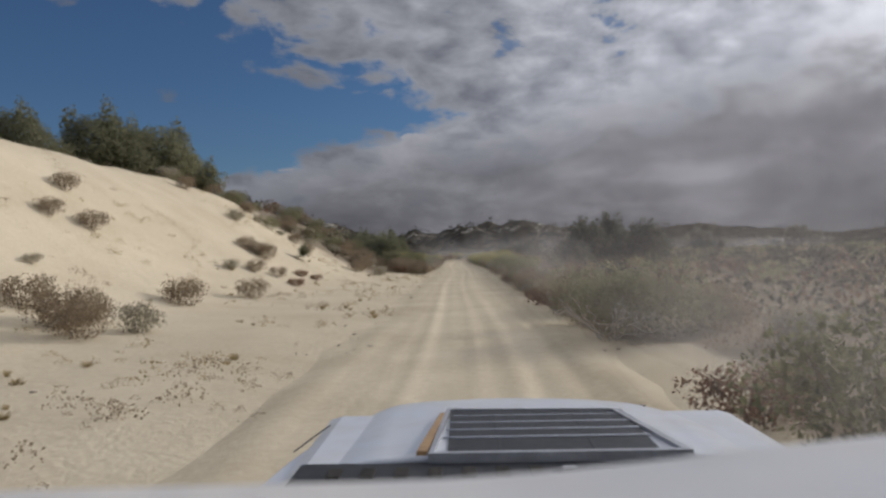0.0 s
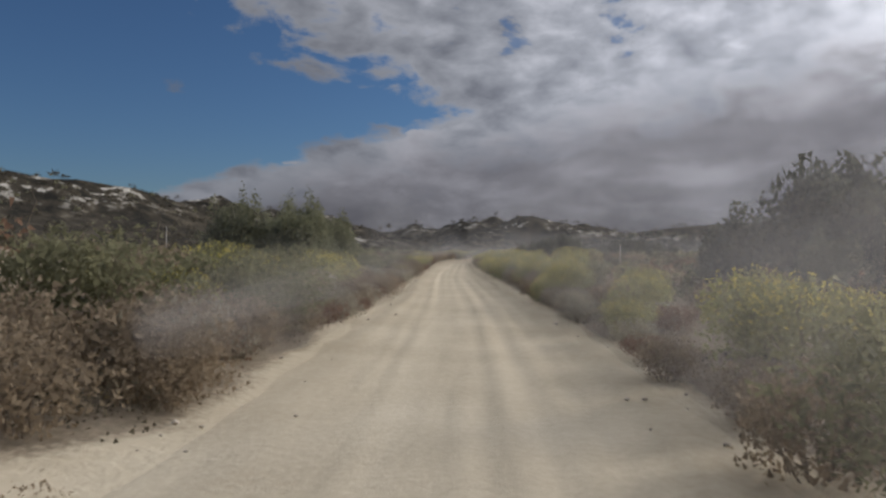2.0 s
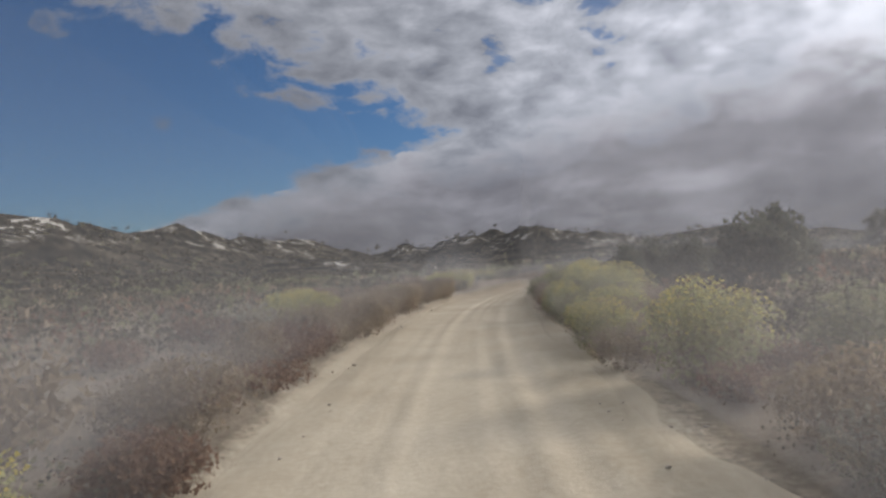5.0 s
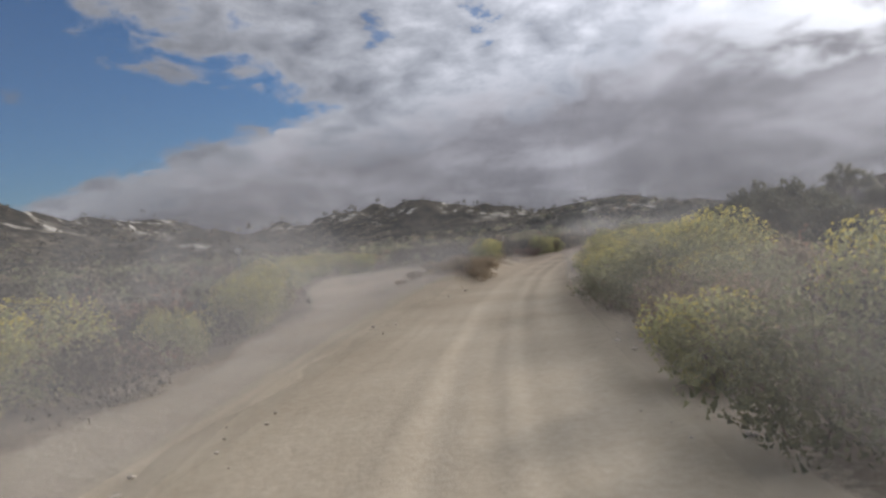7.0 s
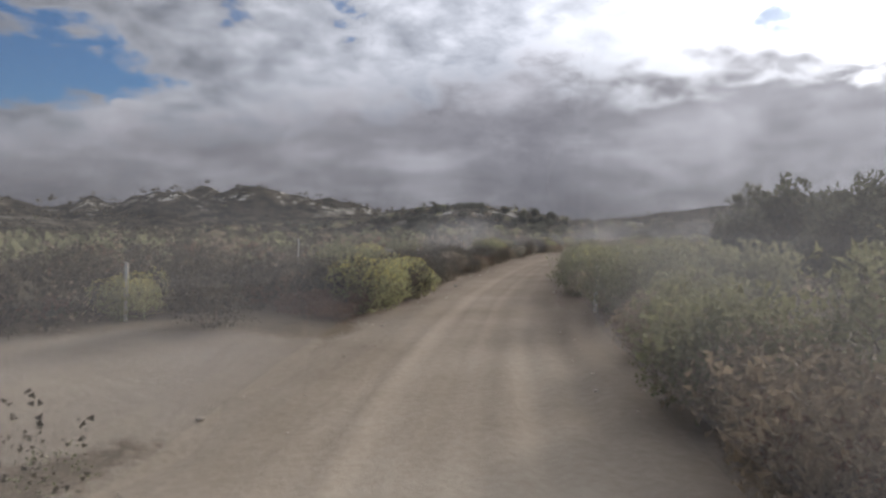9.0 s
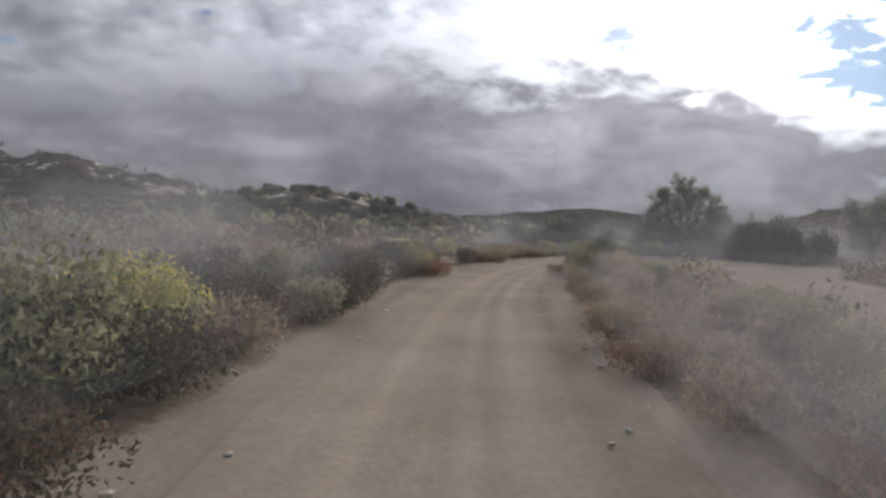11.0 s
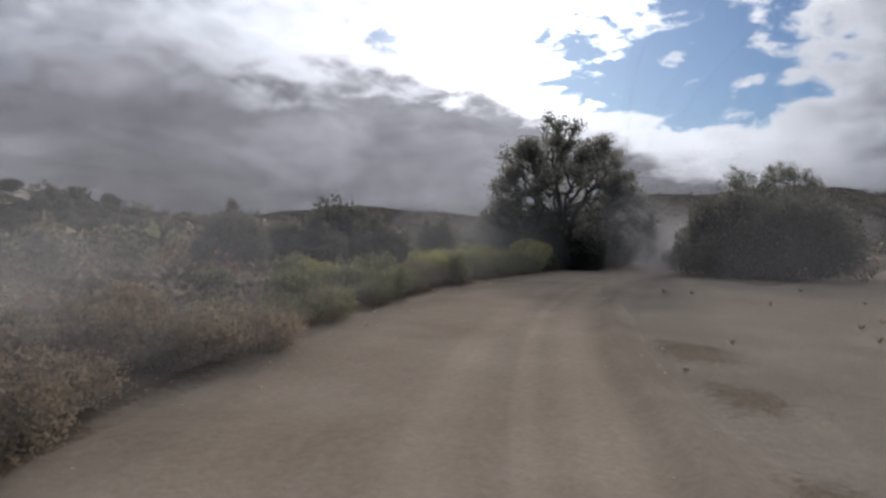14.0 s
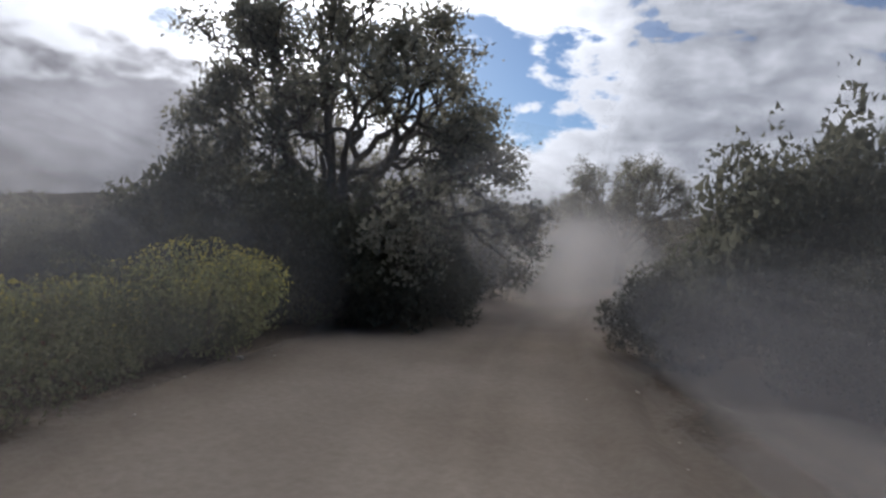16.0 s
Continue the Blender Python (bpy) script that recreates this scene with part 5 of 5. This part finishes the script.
def farmhouse(x, y, turn):
    """A small pale house far off in the brush."""
    top = new("farmhouse")
    top.matrix_basis = pose(x, y, ground_at(x, y) - 0.2, 0, 0, turn)
    bm = bmesh.new()
    box(bm, (7.0, 5.0, 3.0), (0, 0, 1.5))
    wall = part("wall", bm, M_POST, top, "pale plastered wall")
    bm = bmesh.new()
    rim = [bm.verts.new(c) for c in ((-3.9, -3.0, 2.9), (3.9, -3.0, 2.9), (3.9, 3.0, 2.9), (-3.9, 3.0, 2.9))]
    ridge = [bm.verts.new(c) for c in ((-3.9, 0, 4.5), (3.9, 0, 4.5))]
    for face in ((rim[0], rim[1], ridge[1], ridge[0]), (rim[2], rim[3], ridge[0], ridge[1]), (rim[1], rim[2], ridge[1]), (rim[3], rim[0], ridge[0]), tuple(rim[::-1])):
        bm.faces.new(face)
    part("roof", bm, M_STONE, top, "pale pitched roof")
    for px in (-2.0, 1.6):
        bm = bmesh.new()
        box(bm, (1.0, 0.12, 1.1), (px, -2.52, 1.7), 0.02)
        part("window", bm, M_DECAL, top, "dark window")
    bm = bmesh.new()
    box(bm, (0.95, 0.12, 2.05), (0.0, -2.52, 1.03), 0.02)
    part("door", bm, M_STEEL, top)
    tagged(top, "small pale farmhouse far off in the dark brush", "house")


farmhouse(242, 498, -38)


# ---------------------------------------------------------------- the white pickup, standing at the start of the drive
def paint_material(name, color, rough, coat):
    m, k = material(name)
    pos = k.add("ShaderNodeTexCoord").outputs["Object"]
    dust = k.smooth(k.noise(pos, 3.0, 6.0, 0.65), 0.35, 0.75)
    col = k.mix(k.math("MULTIPLY", dust, 0.35), color, (0.50, 0.44, 0.35))
    p = surface(k, col, k.math("ADD", rough, k.math("MULTIPLY", dust, 0.25)), spec=0.5)
    p.inputs["Coat Weight"].default_value = coat
    p.inputs["Coat Roughness"].default_value = 0.12
    return m


M_PAINT = paint_material("dusty_white_paint", (0.50, 0.51, 0.53), 0.4, 0.5)
M_BLACK = simple("black_plastic", (0.012, 0.012, 0.013), (0.03, 0.03, 0.032), 20.0, rough=0.55, bump=0.15, spec=0.35)
M_TYRE = simple("tyre_rubber", (0.015, 0.014, 0.013), (0.06, 0.052, 0.042), 9.0, rough=0.9)
M_RIM = simple("alloy", (0.25, 0.25, 0.26), (0.4, 0.4, 0.41), 10.0, rough=0.4, metallic=0.9)
M_AMBER = simple("amber_lens", (0.26, 0.15, 0.06), (0.42, 0.25, 0.10), 25.0, rough=0.25, bump=0.1, spec=0.5)
M_CHROME = simple("satin_trim", (0.42, 0.42, 0.43), (0.6, 0.6, 0.61), 12.0, rough=0.3, metallic=0.7)


def make_glass():
    m, k = material("windscreen_glass")
    p = surface(k, (0.02, 0.025, 0.025), 0.03, spec=0.5)
    p.inputs["Transmission Weight"].default_value = 0.9
    return m


M_GLASS = make_glass()


def grid_panel(name, parent, mat, xs, ys, height, thick=0.03, label=""):
    """A curved panel over a grid, with a folded-down rim and a thickness."""
    v, f = [], []
    nx, ny = len(xs), len(ys)
    for layer in (0.0, -thick):
        for yy in ys:
            for xx in xs:
                x2, y2, z2 = height(xx, yy)
                v.append((x2, y2, z2 + layer))
    n = nx * ny
    for j in range(ny - 1):
        for i in range(nx - 1):
            a = j * nx + i
            f.append((a, a + 1, a + nx + 1, a + nx))
            f.append((n + a, n + a + nx, n + a + nx + 1, n + a + 1))
    rim = list(range(nx)) + [j * nx + nx - 1 for j in range(1, ny)] + list(range(n - 2, n - nx - 1, -1)) + [j * nx for j in range(ny - 2, 0, -1)]
    for a, b in zip(rim, rim[1:] + rim[:1]):
        f.append((a, a + n, b + n, b))
    return mesh_object(name, v, f, mat, parent, True, label)


def build_truck():
    truck = new("pickup_truck")
    truck.matrix_basis = pose(0, 0, 0.03, 0, 0, -1.9)
    cx = 0.30

    turns = np.linspace(-1, 1, 9)
    nose_x, nose_y = (-0.78, -0.72, -0.62, -0.38, 0.16, 0.60, 0.87, 1.04, 1.16), (2.34, 2.90, 3.33, 3.68, 3.77, 3.70, 3.55, 3.21, 2.64)
    back_x, back_y = (-0.70, -0.62, -0.48, -0.19, 0.30, 0.60, 0.80, 0.95, 1.12), (2.36, 2.52, 2.575, 2.59, 2.59, 2.59, 2.59, 2.585, 2.56)

    def curve(u, values):
        # rounds the corners between the nine stations
        return float(np.mean([np.interp(min(1, max(-1, u + o)), turns, values) for o in (-0.06, -0.03, 0, 0.03, 0.06)]))

    def hood_shape(u, w):
        # u round the nose from wing to wing, w from the screen to the rim
        x = curve(u, back_x) * (1 - w) + curve(u, nose_x) * w
        y = curve(u, back_y) * (1 - w) + curve(u, nose_y) * w
        z = 1.200 - 0.012 * w - 0.05 * step(np.array(abs(x - cx)), 0.62, 0.95).item()
        z += 0.012 * step(np.array(0.60 - abs(x - cx)), 0.0, 0.12).item() * (1 - 0.6 * w)
        return x, y, z - 0.10 * step(np.array(w), 0.93, 1.0).item()

    us, ws = np.linspace(-1, 1, 73), np.concatenate([np.linspace(0, 0.9, 19), np.linspace(0.92, 1, 7)])
    hood = grid_panel("hood", truck, M_PAINT, us, ws, hood_shape, 0.03, "dusty white bonnet with a raised middle")
    v, f = tube([(-0.705, 2.80, 1.178), (-0.672, 3.05, 1.176), (-0.645, 3.24, 1.173)], [0.004] * 3, 5)
    mesh_object("panel_seam", v, f, M_BLACK, hood)
    # louvred vent in the middle of the hood
    def vent_z(y):
        return 1.216 - 0.008 * (y - 2.5) / 0.75

    bm = bmesh.new()
    ring = [(-0.150, 2.575), (0.825, 2.575), (0.700, 3.310), (-0.100, 3.355)]
    inner = [(-0.130, 2.600), (0.790, 2.600), (0.672, 3.285), (-0.080, 3.330)]
    top = [bm.verts.new((x, y, vent_z(y) + 0.012)) for x, y in ring]
    tin = [bm.verts.new((x, y, vent_z(y) + 0.012)) for x, y in inner]
    low = [bm.verts.new((x, y, vent_z(y) - 0.05)) for x, y in ring]
    lin = [bm.verts.new((x, y, vent_z(y) - 0.05)) for x, y in inner]
    for i in range(4):
        j = (i + 1) % 4
        bm.faces.new((top[i], top[j], tin[j], tin[i]))
        bm.faces.new((low[i], top[i], top[j], low[j])[::-1])
        bm.faces.new((tin[i], tin[j], lin[j], lin[i]))
    vent = part("hood_vent", bm, M_CHROME, truck, "black louvred bonnet vent in a pale frame")
    bm = bmesh.new()
    box(bm, (0.80, 0.72, 0.006), (0.32, 2.95, 1.212))
    part("vent_bed", bm, M_BLACK, vent)
    for i in range(4):
        y = 2.83 + i * 0.127
        bm = bmesh.new()
        box(bm, (0.84 - 0.025 * i, 0.014, 0.008), (0.315, y, vent_z(y) + 0.004), 0.003)
        bmesh.ops.rotate(bm, verts=bm.verts, cent=(0.3, y, vent_z(y)), matrix=Matrix.Rotation(radians(-24), 3, "X"))
        part("slat", bm, M_CHROME, vent)
    for x in (0.12, 0.48):
        bm = bmesh.new()
        box(bm, (0.012, 0.62, 0.006), (x, 2.93, vent_z(2.93) + 0.002), 0.003)
        part("rib", bm, M_BLACK, vent)
    bm = bmesh.new()
    q = [(-0.195, 2.60), (-0.155, 2.60), (-0.106, 3.25), (-0.128, 3.24)]
    vs = [bm.verts.new((x, y, vent_z(y) + 0.014)) for x, y in q] + [bm.verts.new((x, y, vent_z(y) - 0.05)) for x, y in q]
    bm.faces.new(vs[:4])
    for i in range(4):
        j = (i + 1) % 4
        bm.faces.new((vs[i], vs[i + 4], vs[j + 4], vs[j]))
    part("marker_lamp", bm, M_AMBER, truck, "amber side strip lamp")
    # cowl with slots, and wiper
    bm = bmesh.new()
    box(bm, (1.86, 0.40, 0.05), (cx, 2.40, 1.165), 0.012)
    cowl = part("cowl", bm, M_BLACK, truck, "black cowl below the windscreen")
    for i in range(14):
        bm = bmesh.new()
        box(bm, (0.05, 0.10, 0.008), (cx - 0.78 + i * 0.12, 2.46, 1.193), 0.003)
        part("cowl_slot", bm, M_CHROME if i == 7 else M_TYRE, cowl)
    wl = bend(np.random.default_rng(2), (0.95, 2.36, 1.21), (0.28, 2.33, 1.23), 0.03, 5)
    v, f = tube(wl, [0.012] * 5, 6)
    mesh_object("wiper", v, f, M_BLACK, truck)
    # screen, roof and cab
    grid_panel("windscreen", truck, M_GLASS, np.linspace(-1, 1, 13), np.linspace(0, 1, 9),
               lambda u, w: (cx + u * (0.86 - 0.12 * w), 2.22 - 1.76 * w - 0.10 * u * u, 1.20 + 0.615 * w - 0.03 * u * u), 0.006)
    grid_panel("roof", truck, M_PAINT, np.linspace(-1, 1, 25), np.linspace(0, 1, 13),
               lambda u, w: (cx + u * (0.74 + 0.02 * w), 0.42 - 1.95 * w - 0.02 * u * u * (1 - w),
                             1.844 + 0.026 * step(np.array(u * 0.74 + 0.3), -0.05, 0.35).item() - 0.05 * max(0.0, abs(u) - 0.9) - 0.03 * w * w - 0.01 * max(0.0, 0.06 - w) / 0.06), 0.04, "white roof panel")
    bm = bmesh.new()
    box(bm, (1.98, 5.5, 0.62), (cx, 0.75, 0.86), 0.07)
    part("body", bm, M_PAINT, truck)
    bm = bmesh.new()
    box(bm, (1.62, 2.1, 0.66), (cx, -0.55, 1.47), 0.10)
    part("cab", bm, M_PAINT, truck)
    bm = bmesh.new()
    box(bm, (1.70, 0.10, 0.42), (cx, 3.74, 0.88), 0.03)
    part("grille", bm, M_BLACK, truck)
    for side in (-1, 1):
        grid_panel("fender", truck, M_PAINT, np.linspace(0, 1, 9), np.linspace(0, 1, 15),
                   lambda u, w, sd=side: (cx + sd * (0.90 + 0.15 * u - 0.34 * w * w), 2.2 + 1.30 * w, 1.16 - 0.20 * u ** 2.2 - 0.07 * w), 0.03)
    for sx in (-1, 1):
        for wy in (2.75, -1.0):
            wheel = new("wheel")
            wheel.parent = truck
            wheel.matrix_basis = pose(cx + sx * 0.90, wy, 0.42)
            bm = bmesh.new()
            bmesh.ops.create_cone(bm, cap_ends=True, segments=28, radius1=0.44, radius2=0.44, depth=0.30, matrix=Matrix.Rotation(radians(90), 4, "Y"))
            bmesh.ops.bevel(bm, geom=[e for e in bm.edges if abs(e.verts[0].co.x - e.verts[1].co.x) < 1e-4], offset=0.05, segments=3, affect="EDGES")
            part("tyre", bm, M_TYRE, wheel)
            bm = bmesh.new()
            bmesh.ops.create_cone(bm, cap_ends=True, segments=20, radius1=0.24, radius2=0.20, depth=0.32, matrix=Matrix.Rotation(radians(90 * sx), 4, "Y"))
            part("rim", bm, M_RIM, wheel)
    v, f = tube([(1.02, 1.78, 1.10), (1.03, 1.72, 1.5), (1.06, 1.66, 1.78), (1.10, 1.60, 2.06)], [0.006, 0.005, 0.004, 0.003], 5)
    mesh_object("antenna", v, f, M_BLACK, truck, label="thin black whip antenna")
    tagged(truck, "dusty white pickup with a vented bonnet standing on the sand track", "pickup truck")


build_truck()


# ---------------------------------------------------------------- dust hanging beside the track
def make_dust(name, alpha, floor=0.0, low=90.0, high=100.0):
    m, k = material(name)
    pos = place_coords(k)
    a = k.smooth(k.noise(pos, 0.16, 4.0, 0.55), 0.30, 0.68, floor, 1.0)
    up = k.add("ShaderNodeSeparateXYZ")
    k.link(pos, up.inputs[0])
    fac = k.math("MULTIPLY", k.math("MULTIPLY", a, alpha), k.math("MULTIPLY", k.smooth(up.outputs[2], low, high, 1.0, 0.0), k.smooth(up.outputs[1], 70.0, 165.0, 0.8, 1.0)))
    dif = k.add("ShaderNodeBsdfDiffuse")
    dif.inputs[0].default_value = (0.57, 0.545, 0.525, 1)
    tr = k.add("ShaderNodeBsdfTranslucent")
    tr.inputs[0].default_value = (0.58, 0.545, 0.51, 1)
    mx = k.add("ShaderNodeMixShader")
    mx.inputs[0].default_value = 0.5
    k.link(dif.outputs[0], mx.inputs[1])
    k.link(tr.outputs[0], mx.inputs[2])
    clear = k.add("ShaderNodeBsdfTransparent")
    mix2 = k.add("ShaderNodeMixShader")
    k.link(fac, mix2.inputs[0])
    k.link(clear.outputs[0], mix2.inputs[1])
    k.link(mx.outputs[0], mix2.inputs[2])
    out = k.add("ShaderNodeOutputMaterial")
    k.link(mix2.outputs[0], out.inputs[0])
    return m


M_PLUME = make_dust("thick_dust", 0.045)
M_HAZE = make_dust("thin_dust", 0.050, 0.5, 0.8, 3.0)
M_VEIL = make_dust("faint_dust", 0.009, 0.3, 1.5, 5.5)
M_MIST = make_dust("high_dust", 0.022, 0.5, 3.0, 8.5)
scene.cycles.transparent_max_bounces = 256


def dust_puff(seed, x, y, z, rx, ry, rz, shells=6, mat=None):
    """A rounded puff of dust."""
    rng = np.random.default_rng(seed)
    balls = []
    for level in (3, 2):
        ico = bmesh.new()
        bmesh.ops.create_icosphere(ico, subdivisions=level, radius=1.0)
        balls.append((np.array([v.co[:] for v in ico.verts]), [tuple(v.index for v in f.verts) for f in ico.faces]))
        ico.free()
    soup = Soup()
    for k in range(shells):
        bv, bf = balls[0 if k < 5 else 1]
        f = 1.0 - 0.75 * k / shells
        p = rng.uniform(0, 6, 3)
        lump = 1 + 0.14 * np.sin(bv[:, 0] * 4 + p[0]) * np.sin(bv[:, 1] * 4 + p[1]) + 0.08 * np.sin(bv[:, 2] * 7 + bv[:, 0] * 5 + p[2])
        soup.add(bv * lump[:, None] * f * np.array([rx, ry, rz]) + np.array([x, y, z]) + rng.normal(0, 0.1, 3) * rx, bf)
    ob = mesh_object("dust_cloud", soup.verts(), soup.f, mat or M_PLUME, smooth=True)
    return tagged(ob, "pale plume of dust hanging over the track", "dust", kind="stuff")


def dust_bank(seed, s0, s1, d, half, height, layers, mat):
    """A long low roll of dust drifting beside the track; d of 1 or -1: close along its right or left edge."""
    rng = np.random.default_rng(seed)
    ss = np.arange(s0, s1, 4.0)
    ang = np.linspace(0, 2 * math.pi, 12, endpoint=False)
    soup = Soup()
    for k in range(layers):
        p = rng.uniform(0, 6, 4)
        verts = []
        for s in ss:
            end = math.sqrt(max(0.02, min(1.0, (s - s0) / 24, (s1 - s) / 24)))
            f = (1.0 - 0.85 * k / layers) * end
            left, right = lane(s)
            mid = right + half - 0.25 if d == 1 else left - half + 0.25 if d == -1 else d
            x, y = spot(s, mid)
            rx, ry = spot(s, mid + 1.0)
            for a in ang:
                lump = 1 + 0.10 * math.sin(s * 0.21 + a * 2 + p[0]) + 0.07 * math.sin(s * 0.47 - a * 3 + p[1])
                o = half * f * lump * math.cos(a)
                verts.append((x + (rx - x) * o, y + (ry - y) * o, height * (0.42 + 0.58 * f * lump * math.sin(a) * (1 + 0.25 * math.sin(s * 0.08 + p[2])))))
        n = len(ang)
        faces = [(i * n + j, i * n + (j + 1) % n, (i + 1) * n + (j + 1) % n, (i + 1) * n + j) for i in range(len(ss) - 1) for j in range(n)]
        faces += [tuple(range(n)), tuple(range((len(ss) - 1) * n, len(ss) * n))]
        soup.add(verts, faces)
    ob = mesh_object("dust_cloud", soup.verts(), soup.f, mat, smooth=True)
    return tagged(ob, "thin brown dust drifting low beside the track", "dust", kind="stuff")


for seed, s0, s1, side, layers in ((60, -30, 268, 1, 5), (70, 240, 338, 1, 2), (71, 318, 395, 1, 5), (67, 60, 214, -1, 5), (72, 190, 284, -1, 2), (73, 262, 395, -1, 3)):
    dust_bank(seed, s0, s1, side, 1.15, 3.0, layers, M_HAZE)
dust_bank(68, -30, 395, 1, 2.6, 8.5, 4, M_MIST)
dust_bank(69, 90, 395, -1, 2.6, 8.5, 4, M_MIST)
for seed, s0, s1, d, half, height in ((62, -30, 395, 12.5, 4.0, 4.6), (63, -30, 395, 24, 8.5, 6.0), (65, 62, 395, -13.5, 4.5, 4.6)):
    dust_bank(seed, s0, s1, d, half, height, 3, M_VEIL)
for seed, s, d, rx, ry, rz in ((41, 196, -9.5, 4.5, 8, 2.8), (42, 266, -7.5, 4.0, 6, 2.4), (43, 306, -8.0, 4.0, 6, 2.4), (44, 342, -0.5, 4.5, 5, 3.2), (48, 344, -1.0, 3.6, 4, 2.6), (45, 333, -8.5, 4.0, 5, 2.6), (46, 62, 7.5, 3.5, 9, 2.8)):
    dust_puff(seed, *spot(s, d), rz * 0.6, rx, ry, rz, 7)
dust_puff(21, 120.0, 293.2, 1.3, 5.0, 2.6, 1.7, 14)
dust_puff(22, 127.0, 294.0, 1.9, 6.0, 3.4, 2.4, 14)
dust_puff(23, 136.0, 294.5, 2.2, 7.0, 4.5, 2.8, 14)
